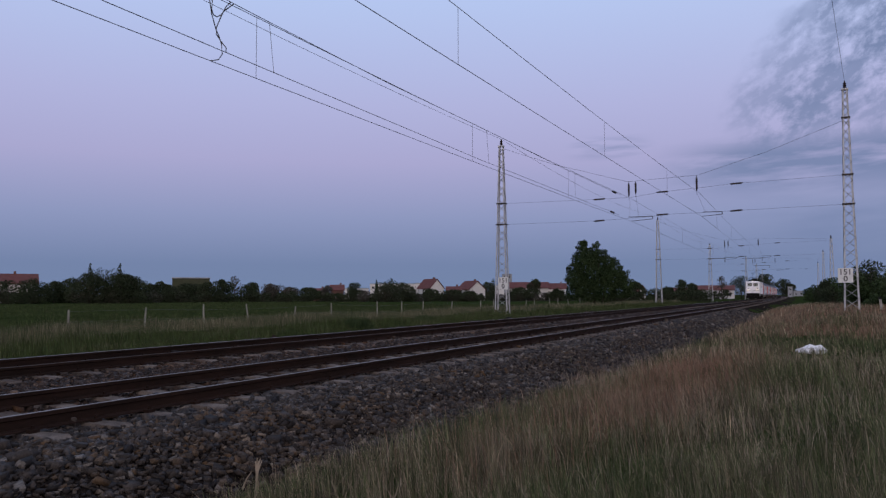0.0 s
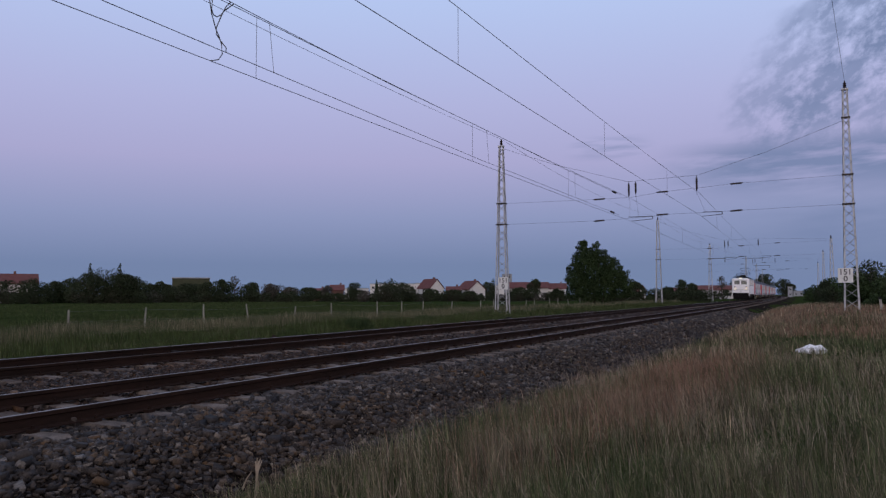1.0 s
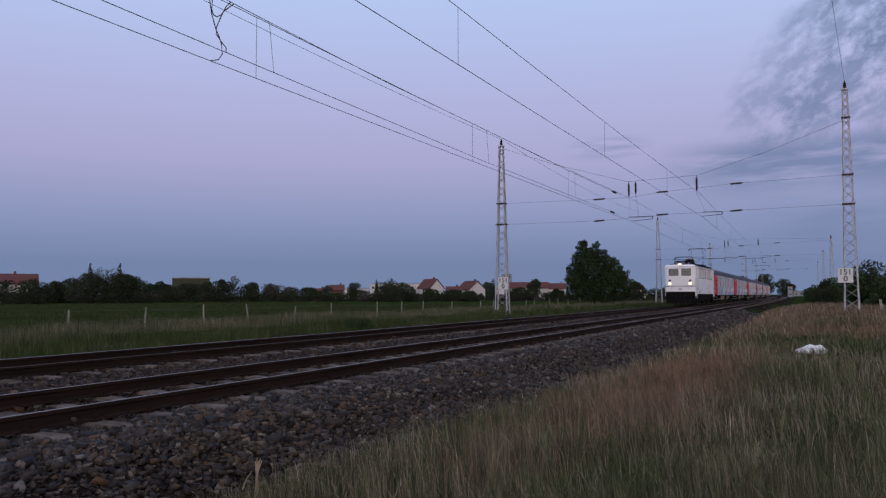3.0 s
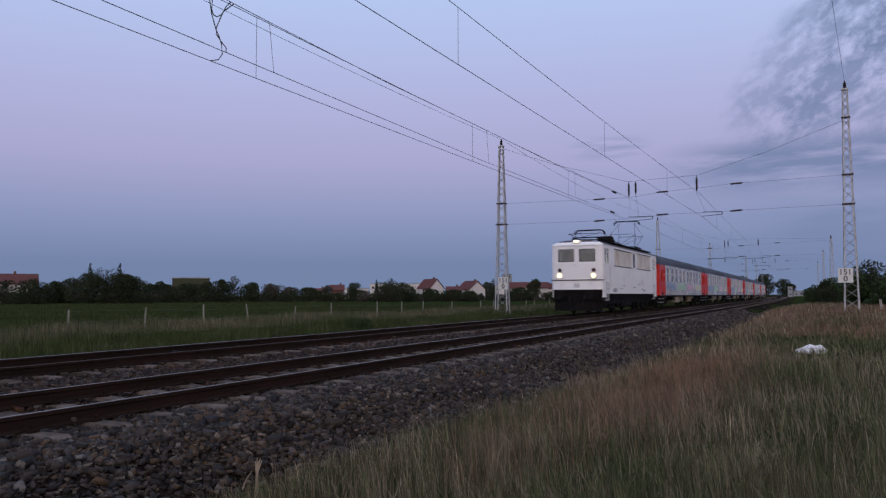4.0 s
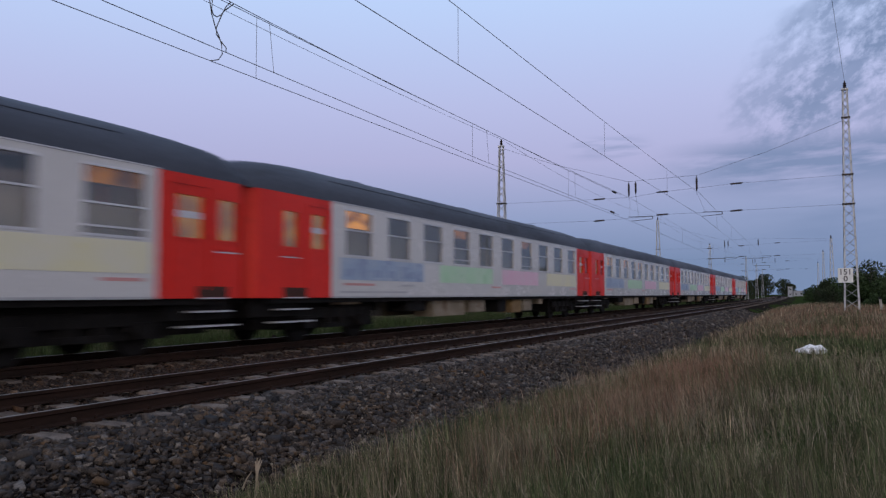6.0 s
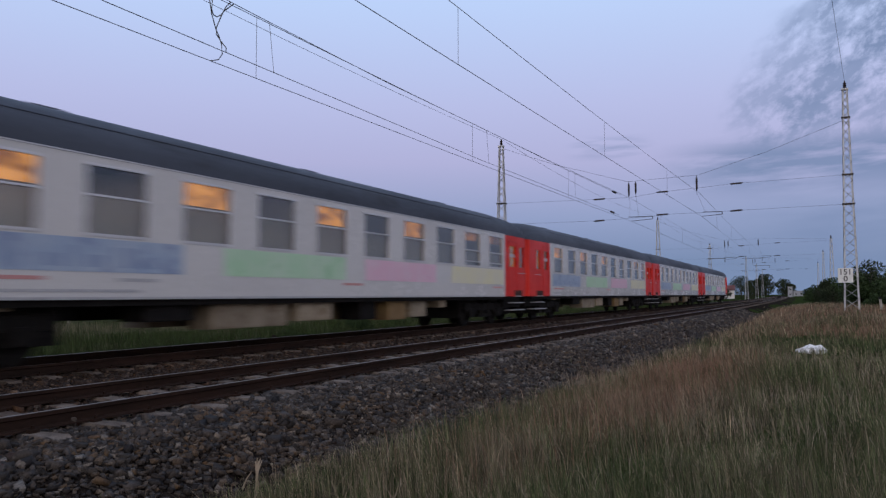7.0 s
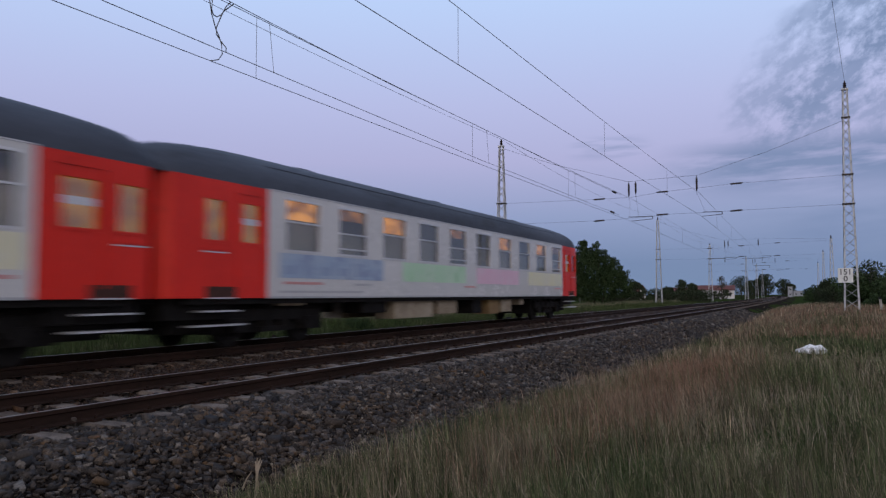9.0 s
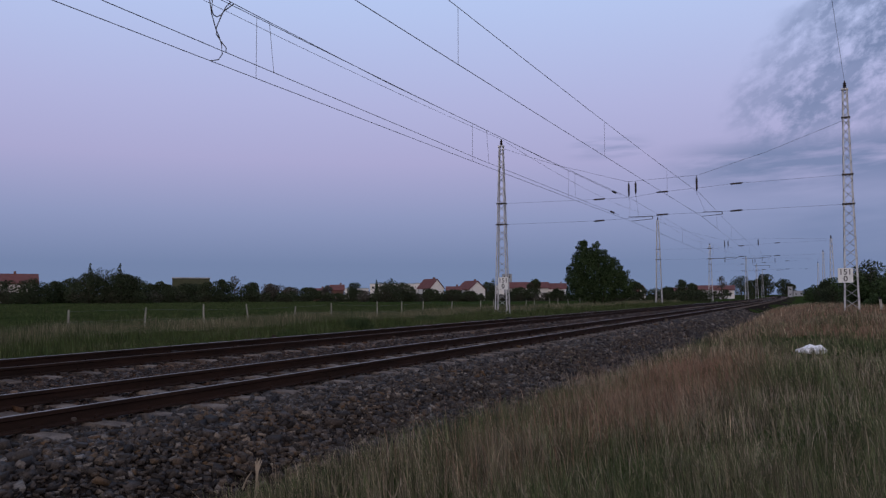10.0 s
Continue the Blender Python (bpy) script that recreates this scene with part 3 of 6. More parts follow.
def bogie(parent, y, base, label="black bogie frame with springs"):
    bm = B()
    for s in (-1, 1):
        x = s * 1.02
        box(bm, x - 0.06, x + 0.06, y - base / 2 - 0.55, y + base / 2 + 0.55, 0.55, 0.80, 0.03)
        for d in (-base / 2, base / 2):
            box(bm, x - 0.11, x + 0.11, y + d - 0.16, y + d + 0.16, 0.32, 0.62, 0.03)
            tube(bm, [(x, y + d - 0.28, 0.45), (x, y + d - 0.28, 0.82)], 0.09, 10)
            tube(bm, [(x, y + d + 0.28, 0.45), (x, y + d + 0.28, 0.82)], 0.09, 10)
        tube(bm, [(x, y - 0.3, 0.38), (x, y - 0.3, 0.95)], 0.11, 10)
        tube(bm, [(x, y + 0.3, 0.38), (x, y + 0.3, 0.95)], 0.11, 10)
        box(bm, x - 0.05, x + 0.05, y - 0.55, y + 0.55, 0.30, 0.42, 0.02)
    box(bm, -0.94, 0.94, y - base / 2 - 0.75, y + base / 2 + 0.75, 0.30, 0.98)
    b = part("bogie", bm, BLACK, parent, label)
    for d in (-base / 2, base / 2):
        wheelset(b, y + d)
    return b


def buffers(parent, y, way):
    for s in (-1, 1):
        bm = disc_stack(B(), (s * 0.875, y - way * 0.4, 1.06), (s * 0.875, y + way * 0.12, 1.06), [(0, 0.12), (0.55, 0.12), (0.56, 0.085), (0.9, 0.085), (0.91, 0.24), (1, 0.22)], 16)
        part("buffer", bm, BLACK, parent)


def open_wall(bm, x, thick, y0, y1, z0, z1, holes):
    """One sheet of wall with rectangular holes (ya, yb, za, zb) that go through it, with reveals; the holes share za and zb."""
    xi = x - math.copysign(thick, x)
    ys = sorted({y0, y1, *(v for h in holes for v in h[:2])})
    zs = [z0, holes[0][2], holes[0][3], z1]
    grid = {(k, a, b): bm.verts.new((xx, yy, zz)) for k, xx in enumerate((x, xi)) for a, yy in enumerate(ys) for b, zz in enumerate(zs)}
    def solid(a, b):
        if not (0 <= a < len(ys) - 1 and 0 <= b < 3):
            return False
        mid = (ys[a] + ys[a + 1]) / 2
        return b != 1 or not any(h[0] < mid < h[1] for h in holes)
    for a in range(len(ys) - 1):
        for b in range(3):
            if not solid(a, b):
                continue
            for k in (0, 1):
                bm.faces.new([grid[k, a, b], grid[k, a + 1, b], grid[k, a + 1, b + 1], grid[k, a, b + 1]])
            for da, db, e0, e1 in ((-1, 0, (a, b), (a, b + 1)), (1, 0, (a + 1, b), (a + 1, b + 1)), (0, -1, (a, b), (a + 1, b)), (0, 1, (a, b + 1), (a + 1, b + 1))):
                if not solid(a + da, b + db):
                    bm.faces.new([grid[(0, *e0)], grid[(0, *e1)], grid[(1, *e1)], grid[(1, *e0)]])
    for v in [v for v in bm.verts if not v.link_faces]:
        bm.verts.remove(v)
    return bm


def window_frame(bm, x, ya, yb, za, zb, w=0.032, out=0.012, bars=()):
    s = math.copysign(1, x)
    lo, hi = sorted((x - s * 0.05, x + s * out))
    box(bm, lo, hi, ya - 0.012, ya + w, za, zb)
    box(bm, lo, hi, yb - w, yb + 0.012, za, zb)
    box(bm, lo, hi, ya - 0.012, yb + 0.012, zb - w, zb + 0.012)
    box(bm, lo, hi, ya - 0.012, yb + 0.012, za - 0.012, za + w)
    for z in bars:
        box(bm, lo, hi, ya, yb, z - 0.017, z + 0.017)
    return bm


ROOF_END = [(-0.04, 0.93, 0.40), (0.10, 0.96, 0.58), (0.35, 0.985, 0.75), (0.80, 1.0, 0.86), (1.28, 1.0, 0.92), (2.20, 1.0, 0.98), (3.10, 1.0, 1.0)]
ROOF_ARC = [(1.41, 3.37), (1.39, 3.56), (1.32, 3.74), (1.18, 3.92), (0.95, 4.08), (0.62, 4.20), (0.30, 4.255), (0.0, 4.27)]


def roof_points(scale=1.0, lift=0.0, drop=1.0):
    half = [(x * scale, 3.37 + (z - 3.37) * drop + lift) for x, z in ROOF_ARC]
    return half + [(-x, z) for x, z in reversed(half[:-1])]


def build_coach(lit, number, last=False):
    L, x = 26.90, 1.41
    c = thing("passenger_coach", "pale grey passenger coach with red ends and pastel panels" if not last else "last pale grey passenger coach with red ends and pastel panels", "railway coach", "coaches of the train")
    y0, r0, r1, y1 = 0.07, 3.00, 24.40, L - 0.07
    wins = [(3.60 + 2.135 * i, 3.60 + 2.135 * i + 1.32, 2.08, 3.25) for i in range(10)]
    for s in (1, -1):
        bm = open_wall(B(), s * x, 0.07, r0, r1, 1.04, 3.37, wins)
        part("side_wall", bm, COACH_W, c)
        bm = B()
        lo, hi = sorted((s * x, s * (x + 0.008)))
        box(bm, lo, hi, r0, r1, 1.03, 1.075)
        part("sill_strip", bm, LETTER_G, c)
        box_b = B()
        box(box_b, lo, hi + 0.004, r0, r1, 3.395, 3.375)
        part("gutter", box_b, ALU, c)
        if s > 0:
            for tone, a, b in (("blue", 3.40, 7.9), ("green", 9.0, 13.4), ("pink", 14.35, 18.5), ("yellow", 19.65, 24.25)):
                bm = B()
                box(bm, x - 0.001, x + 0.005, a, b, 1.48, 2.03)
                part("art_panel", bm, ART[tone], c, "faded %s art panel below the windows" % tone)
            for a, w in ((3.55, 1.5), (13.3, 0.9), (23.2, 0.9)):
                part("red_lettering", box(B(), x - 0.001, x + 0.004, a, a + w, 1.34, 1.40), LETTER_R, c, "small red lettering bar")
            part("grey_lettering", box(B(), x - 0.001, x + 0.004, 3.4, 6.9, 1.15, 1.20), LETTER_G, c, "grey lettering bar")
            part("grey_lettering", box(B(), x - 0.001, x + 0.004, 6.45, 7.3, 1.33, 1.39), LETTER_G, c, "grey lettering bar")
            # large faint letters on the blue panel, as plain bars
            for a, w in ((3.6, 0.30), (4.05, 0.10), (4.3, 0.34), (4.8, 0.10), (5.05, 0.28), (5.5, 0.12), (5.8, 0.36), (6.3, 0.10), (6.55, 0.30), (7.0, 0.26)):
                part("faint_letter", box(B(), x + 0.004, x + 0.008, a, a + w, 1.56, 1.76 + 0.14 * (int(a * 10) % 2)), ART_DARK, c, "faint blue letter stroke")
    # windows: frames, panes and what is seen behind them
    for i, (ya, yb, za, zb) in enumerate(wins):
        for s in (1, -1):
            fr = part("window_frame", window_frame(B(), s * x, ya, yb, za, zb, bars=((2.24, 2.62) if lit[i] == 1 else (2.74,))), ALU, c)
            if s > 0:
                bm = B()
                box(bm, x - 0.040, x - 0.034, ya + 0.03, yb - 0.03, za + 0.03, zb - 0.03)
                part("pane", bm, COACH_GLASS, fr)
        bm = B()
        n = 14
        for q in range(n):
            a = ya - 0.12 + (yb - ya + 0.24) * q / n
            w = (yb - ya + 0.24) / n
            off = 0.02 if q % 2 else 0.0
            box(bm, x - 0.24 + off, x - 0.225 + off, a, a + w, 1.95, (2.62 if lit[i] == 1 else 2.74) + 0.02 * ((i * 7 + q) % 3))
        part("curtain", bm, CURTAIN, c, "grey curtain drawn over the lower window")
        if lit[i]:
            # added emissive panel in place of a blind lit from inside
            bm = B()
            box(bm, x - 0.215, x - 0.185, ya + (0.10 if i % 2 else 0.22), yb + 0.05, 2.82 if lit[i] == 2 else 2.98, 3.26, 0.01)
            part("compartment_glow", bm, WARM if lit[i] == 2 else WARM_LOW, c, "warm glowing panel standing in for the lit blind behind the upper pane")
    bm = B()
    box(bm, -0.12, -0.06, r0, r1, 1.1, 3.4)
    for i in range(11):
        yy = 3.19 + 2.135 * i
        box(bm, -0.06, x - 0.26, yy - 0.03, yy + 0.03, 1.1, 3.4)
    part("partition", bm, INSIDE, c)
    bm = B()
    box(bm, -x + 0.08, x - 0.08, 0.6, L - 0.6, 1.06, 1.16)
    part("floor_frame", bm, BLACK, c)
    # red vestibule ends, drawn in towards the gangway, with oblique doors
    for a, b, way in ((y0, r0, 1), (r1, y1, -1)):
        ytip, yin = (a, b) if way > 0 else (b, a)
        mid = ytip + way * 0.20
        for s in (1, -1):
            xi = 1.41
            ends = (1.00, 1.62, 2.06, 2.68) if way > 0 else (0.28, 0.92, 1.26, 2.02)
            foot = 1.50 if way > 0 else 1.00
            hole2 = sorted((ytip + way * ends[0], ytip + way * ends[1]))
            hole = sorted((ytip + way * ends[2], ytip + way * ends[3]))
            lo, hi = sorted((mid, yin))
            wall = part("end_wall_side", open_wall(B(), s * xi, 0.07, lo, hi, 1.04, 3.37, [(*hole, 2.14, 3.02), (*hole2, 2.14, 3.02)]), COACH_RED, c, "red painted vestibule side")
            # slanting corner to the end
            bm = B()
            q = [(s * xi, mid), (s * (xi - 0.07), mid), (s * 1.08, ytip), (s * 1.15, ytip)]
            loft(bm, [[(px, py, z) for px, py in q] for z in (1.04, 3.37)])
            part("slanted_corner", bm, COACH_RED, c)
            for hh in (hole, hole2):
                part("window_frame", window_frame(B(), s * xi, *hh, 2.14, 3.02, 0.04), COACH_RED, wall)
                if s > 0:
                    bm = B()
                    box(bm, xi - 0.05, xi - 0.044, hh[0] + 0.02, hh[1] - 0.02, 2.16, 3.0)
                    part("pane", bm, COACH_GLASS, wall)
            # door leaf, its rails and steps
            bm = B()
            lo, hi = sorted((s * xi, s * (xi + 0.018)))
            d0, d1 = sorted((ytip + way * (ends[2] - 0.13), ytip + way * (ends[3] + 0.10)))
            box(bm, lo, hi, d0, d0 + 0.03, 1.2, 3.2)
            box(bm, lo, hi, d1 - 0.03, d1, 1.2, 3.2)
            box(bm, lo, hi, d0, d1, 3.17, 3.2)
            box(bm, lo, hi, *sorted((ytip + way * (ends[0] - 0.05), ytip + way * (ends[1] + 0.05))), 1.97, 2.03)
            part("door_trim", bm, COACH_RED, wall)
            bm = B()
            lo, hi = sorted((s * (xi - 0.045), s * (xi - 0.030)))
            box(bm, lo, hi, hole[0], hole[1], 2.55, 2.68)
            part("window_bar", bm, ALU, wall)
            bm = B()
            lo, hi = sorted((s * 1.12, s * 1.43))
            fy = ytip + way * foot
            for z, w in ((0.80, 0.55), (0.52, 0.74)):
                box(bm, lo, hi, fy - w, fy + w, z - 0.03, z)
            part("step", bm, ALU, c, "bare metal entrance step")
            for e in (-0.5, 0.5):
                part("step_hanger", box(B(), lo, lo + 0.03, fy + e - 0.02, fy + e + 0.02, 0.50, 1.05), BLACK, c)
            # flat plate whose dark colour stands for a step recess's shade, with a bare tread
            lo, hi = sorted((s * (xi - 0.01), s * (xi + 0.006)))
            well = part("step_well", box(B(), lo, hi, fy - 0.42, fy + 0.42, 1.06, 1.27), RECESS_SHADE, c, "dark plate painted as the shaded step recess at the door's foot")
            part("tread", box(B(), *sorted((s * (xi - 0.01), s * (xi + 0.03))), fy - 0.40, fy + 0.40, 1.03, 1.056), ALU, well)
            part("door_ledge", box(B(), lo, hi, *sorted((ytip + way * (ends[0] - 0.04), ytip + way * (ends[1] + 0.04))), 1.93, 1.955), ALU, wall)
        bm = B()
        lo, hi = sorted((ytip, ytip + way * 0.06))
        box(bm, -1.15, -0.45, lo, hi, 1.04, 3.44)
        box(bm, 0.45, 1.15, lo, hi, 1.04, 3.44)
        box(bm, -0.45, 0.45, lo, hi, 3.2, 3.44)
        part("end_wall", bm, COACH_RED, c)
        bm = B()
        lo, hi = sorted((ytip + way * 0.02, ytip - way * 0.115))
        for xx in (-0.62, 0.45):
            box(bm, xx, xx + 0.17, lo, hi, 1.1, 3.35, 0.05)
        box(bm, -0.62, 0.62, lo, hi, 3.2, 3.38, 0.05)
        part("gangway_bellows", bm, RUBBER, c, "black rubber gangway bellows")
        bm = B()
        box(bm, -0.45, 0.45, *sorted((ytip + way * 0.03, ytip + way * 0.08)), 1.1, 3.2)
        part("end_door", bm, COACH_RED, c)
        # added emissive panel that makes the vestibule windows look lit
        bm = B()
        box(bm, 1.19, 1.23, *sorted((mid + way * 0.02, yin - way * 0.1)), 2.1, 3.1, 0.01)
        part("vestibule_glow", bm, WARM_RED, c, "dim yellow glowing panel standing in for the lit vestibule")
        buffers(c, ytip, -way)
    # roof, with drawn-down ends, and its ribs and vents
    secs = []
    for y, sc, dr in [(y0 + d, sc, dr) for d, sc, dr in ROOF_END] + [(y1 - d, sc, dr + 0.3 * (1 - dr) * (d > 0.2)) for d, sc, dr in reversed(ROOF_END)]:
        secs.append([(px, y, pz) for px, pz in roof_points(sc, 0.0, dr)])
    part("roof", loft(B(), secs), GREYROOF, c, "dark blue-grey curved roof", smooth=True)
    for s in (1, -1):
        bm = tube(B(), [(s * 1.19, 3.2, 3.912), (s * 1.19, 23.7, 3.912)], 0.012, 5)
        part("roof_seam", bm, GREYROOF, c)
    for yv in (5.9, 13.5, 21.2):
        bm = B()
        box(bm, -0.25, 0.25, yv - 0.35, yv + 0.35, 4.24, 4.33, 0.03)
        part("roof_vent", bm, GREYROOF, c)
    # under the floor
    for a, b, z, m in ((8.9, 11.3, 0.42, GEAR), (11.7, 13.1, 0.50, GEAR), (14.4, 15.2, 0.45, BLACK), (15.9, 16.9, 0.40, GEAR_Y), (17.2, 18.2, 0.45, GEAR), (7.2, 8.4, 0.62, BLACK), (19.1, 19.6, 0.7, GEAR), (3.7, 4.6, 0.86, GEAR)):
        for s in (1, -1):
            bm = B()
            lo, hi = sorted((s * 0.55, s * 1.22))
            box(bm, lo, hi, a, b, z, 1.03, 0.04)
            part("underfloor_box", bm, m, c)
    bm = B()
    for s in (1, -1):
        box(bm, s * 1.3 - 0.04, s * 1.3 + 0.04, 0.7, L - 0.7, 0.92, 1.06)
    part("sole_bar", bm, BLACK, c)
    # black blocks added for under-floor shade, with brake gear, between the buffers and the bogies
    for a, b in ((0.30, 2.10), (L - 2.10, L - 0.30)):
        bm = B()
        box(bm, -1.18, 1.18, a, b, 0.62, 1.04, 0.03)
        for q in (-0.75, -0.2, 0.35, 0.8):
            tube(bm, [(q, a + 0.1, 0.62), (q, (a + b) / 2, 0.40), (q, b - 0.1, 0.62)], 0.05, 6)
        box(bm, -0.9, 0.9, (a + b) / 2 - 0.5, (a + b) / 2 + 0.5, 0.34, 0.62, 0.03)
        part("end_frame", bm, BLACK, c, "black block filling the shaded space under the coach end, with brake rigging")
    bogie(c, 3.7, 2.5)
    bogie(c, L - 3.7, 2.5)
    return c


def pantograph(parent, y, height, label):
    """A single-frame current collector, raised to the wire or folded down."""
    base = 4.42
    bm = B()
    for s in (-1, 1):
        tube(bm, [(s * 0.75, y - 0.9, base), (s * 0.75, y + 0.9, base)], 0.035, 6)
        for d in (-0.8, 0.8):
            disc_stack(bm, (s * 0.75, y + d, base - 0.32), (s * 0.75, y + d, base), [(0, 0.06), (0.2, 0.11), (0.3, 0.06), (0.5, 0.11), (0.6, 0.06), (0.8, 0.1), (1, 0.05)], 10)
    for d in (-0.9, 0.9):
        tube(bm, [(-0.75, y + d, base), (0.75, y + d, base)], 0.035, 6)
    pg = part("pantograph", bm, BLACK, parent, label)
    h = height - base
    up = h > 1.0
    reach = 1.30 if up else 1.50
    for s in (-1, 1):
        for way in (-1, 1):
            k = (s * 0.86, y + way * reach, base + h * 0.46 if up else base + 0.18)
            part("collector_arm", tube(B(), [(s * 0.6, y + way * 0.22, base + 0.05), k], 0.015, 6), BLACK, pg)
            part("collector_arm", tube(B(), [k, (s * 0.52, y, height - 0.14)], 0.011, 6), BLACK, pg)
    for way in (-1, 1):
        part("collector_arm", tube(B(), [(-0.86, y + way * reach, base + h * 0.46 if up else base + 0.18), (0.86, y + way * reach, base + h * 0.46 if up else base + 0.18)], 0.014, 6), BLACK, pg)
        part("collector_arm", tube(B(), [(-0.6, y + way * 0.22, base + 0.05), (0.86, y + way * reach, base + h * 0.46 if up else base + 0.18)], 0.011, 5), BLACK, pg)
    bm = B()
    for d in (-0.17, 0.17):
        tube(bm, [(-0.90, y + d, height - 0.26), (-0.84, y + d, height - 0.10), (-0.72, y + d, height - 0.01), (0.72, y + d, height - 0.01), (0.84, y + d, height - 0.10), (0.90, y + d, height - 0.26)], 0.03, 6)
    for s in (-0.6, 0, 0.6):
        tube(bm, [(s, y - 0.17, height - 0.04), (s, y + 0.17, height - 0.04)], 0.018, 5)
    part("collector_head", bm, BLACK, pg)
    return pg


def build_loco():
    """Boxy electric engine; its front wall is at y = 0 of its own space, its body 16.1 m long."""
    e = thing("electric_locomotive", "white boxy electric locomotive with lit headlamps and black roof gear", "locomotive")
    L, x, zr = 16.1, 1.46, 3.96
    ribbons = [(2.85, 7.60, 2.82, 3.72), (7.95, 8.65, 2.82, 3.72), (9.15, 13.75, 2.82, 3.74)]
    cab_a, cab_b = (0.44, 1.62, 2.82, 3.74), (L - 1.62, L - 0.44, 2.82, 3.74)
    for s in (1, -1):
        wall = part("side_wall", open_wall(B(), s * x, 0.07, 0.22, L - 0.22, 1.15, zr - 0.05, [cab_a, *ribbons, cab_b]), WHITE_LOCO, e)
        xx = s * (x - 0.03)
        lo, hi = sorted((xx, xx - s * 0.012))
        for k in (0, 2):
            ya, yb, za, zb = ribbons[k]
            n = 4
            for q in range(n):
                bm = B()
                w = (yb - ya) / n
                box(bm, lo, hi, ya + q * w + 0.004, ya + (q + 1) * w - 0.004, za, zb)
                part("frosted_window", bm, FROST, e, "yellowed frosted engine-room window")
            bm = B()
            l2, h2 = sorted((s * (x - 0.02), s * (x + 0.02)))
            box(bm, l2, h2, ya - 0.05, yb + 0.05, za - 0.075, za - 0.02)
            part("window_seal", bm, RUBBER, e)
            bm = B()
            box(bm, l2, h2, ya - 0.05, yb + 0.05, zb + 0.01, zb + 0.05)
            part("window_seal", bm, RUBBER, e)
        bm = B()
        box(bm, lo, hi, ribbons[1][0], ribbons[1][1], 2.82, 3.72)
        part("vent_grille", bm, GRILLE, e, "dark blue-grey ventilation grille")
        for ya, yb, za, zb in (cab_a, cab_b):
            fr = part("cab_window_frame", window_frame(B(), s * x, ya, yb, za, zb, 0.05), WHITE_LOCO, e)
            bm = B()
            box(bm, *sorted((s * (x - 0.05), s * (x + 0.006))), (ya + yb) / 2 - 0.025, (ya + yb) / 2 + 0.025, za, zb)
            part("window_post", bm, WHITE_LOCO, fr)
            bm = B()
            box(bm, lo, hi, ya + 0.02, yb - 0.02, za + 0.02, zb - 0.02)
            part("pane", bm, CAB_GLASS, fr)
        for (a, w, z, h) in ((2.5, 0.9, 1.24, 0.22), (5.0, 0.6, 1.60, 0.06), (8.0, 0.6, 1.52, 0.06), (9.6, 0.5, 1.75, 0.06), (10.5, 0.5, 1.42, 0.06), (4.2, 0.7, 1.44, 0.04), (11.2, 0.5, 1.3, 0.12)):
            part("grey_lettering", box(B(), *sorted((s * (x - 0.001), s * (x + 0.004))), a, a + w, z, z + h), LETTER_G, e, "small grey lettering panel")
        bm = B()
        box(bm, *sorted((s * x, s * (x + 0.012))), 0.25, L - 0.25, zr - 0.09, zr - 0.05)
        part("rain_gutter", bm, ALU, e)
        for ya in (0.15, L - 0.92):
            part("side_skirt", box(B(), *sorted((s * x, s * (x - 0.06))), ya, ya + 0.77, 0.94, 1.16, 0.02), WHITE_LOCO, e)
        for ya in (0.86, L - 1.36):
            for z in (0.78, 1.10, 1.42, 1.74):
                part("cab_step", box(B(), *sorted((s * (x - 0.15), s * (x + 0.03))), ya, ya + 0.5, z, z + 0.035), LETTER_G, e, "grey cab step below the door")
            for d in (0.0, 0.47):
                part("step_rail", box(B(), *sorted((s * (x - 0.03), s * (x + 0.02))), ya + d, ya + d + 0.03, 0.75, 1.8), LETTER_G, e)
        for ya in (1.55, L - 1.6):
            bm = B()
            tube(bm, [(s * (x + 0.05), ya, 1.5), (s * (x + 0.05), ya, 2.7)], 0.016, 6)
            part("handrail", bm, ALU, e)
    # cab fronts
    for y, way in ((0.0, 1), (L, -1)):
        f = lambda d: y + way * d
        wall = B()
        # lower front with rounded corners
        def plan(w, d):
            return [(-w, f(0.30 + d)), (-w, f(0.14 + d)), (-w + 0.07, f(0.045 + d)), (-w + 0.2, f(d)), (w - 0.2, f(d)), (w - 0.07, f(0.045 + d)), (w, f(0.14 + d)), (w, f(0.30 + d))]
        def ring(w, d, z):
            return [(px, py, z) for px, py in plan(w, d)]
        loft(wall, [ring(x, 0, 1.93), ring(x, 0, 2.80)], closed=True, caps=True)
        front = part("front_wall", wall, WHITE_LOCO, e, "white cab front", smooth=True)
        bm = loft(B(), [ring(x + 0.015, -0.015, 2.80), ring(x + 0.015, -0.015, 2.86)])
        part("belt_moulding", bm, WHITE_LOCO, front)
        bm = loft(B(), [ring(x + 0.03, -0.03, 1.885), ring(x + 0.03, -0.03, 1.935)])
        part("ledge", bm, RUBBER, front, "black ledge across the cab front")
        bm = loft(B(), [ring(x, 0, 1.38), ring(x, 0, 1.89)])
        part("apron", bm, WHITE_LOCO, front, smooth=True)
        # upper front: posts, two windscreens
        bm = B()
        for a, b in ((-x + 0.06, -1.06), (-0.14, 0.14), (1.06, x - 0.06)):
            if abs(a) > 0.5:
                sg = math.copysign(1, a + b)
                q = [(sg * 1.06, f(0.02)), (sg * (x - 0.20), f(0.02)), (sg * (x - 0.07), f(0.065)), (sg * x, f(0.16)), (sg * x, f(0.43)), (sg * (x - 0.07), f(0.43)), (sg * (x - 0.12), f(0.14)), (sg * 1.06, f(0.10))]
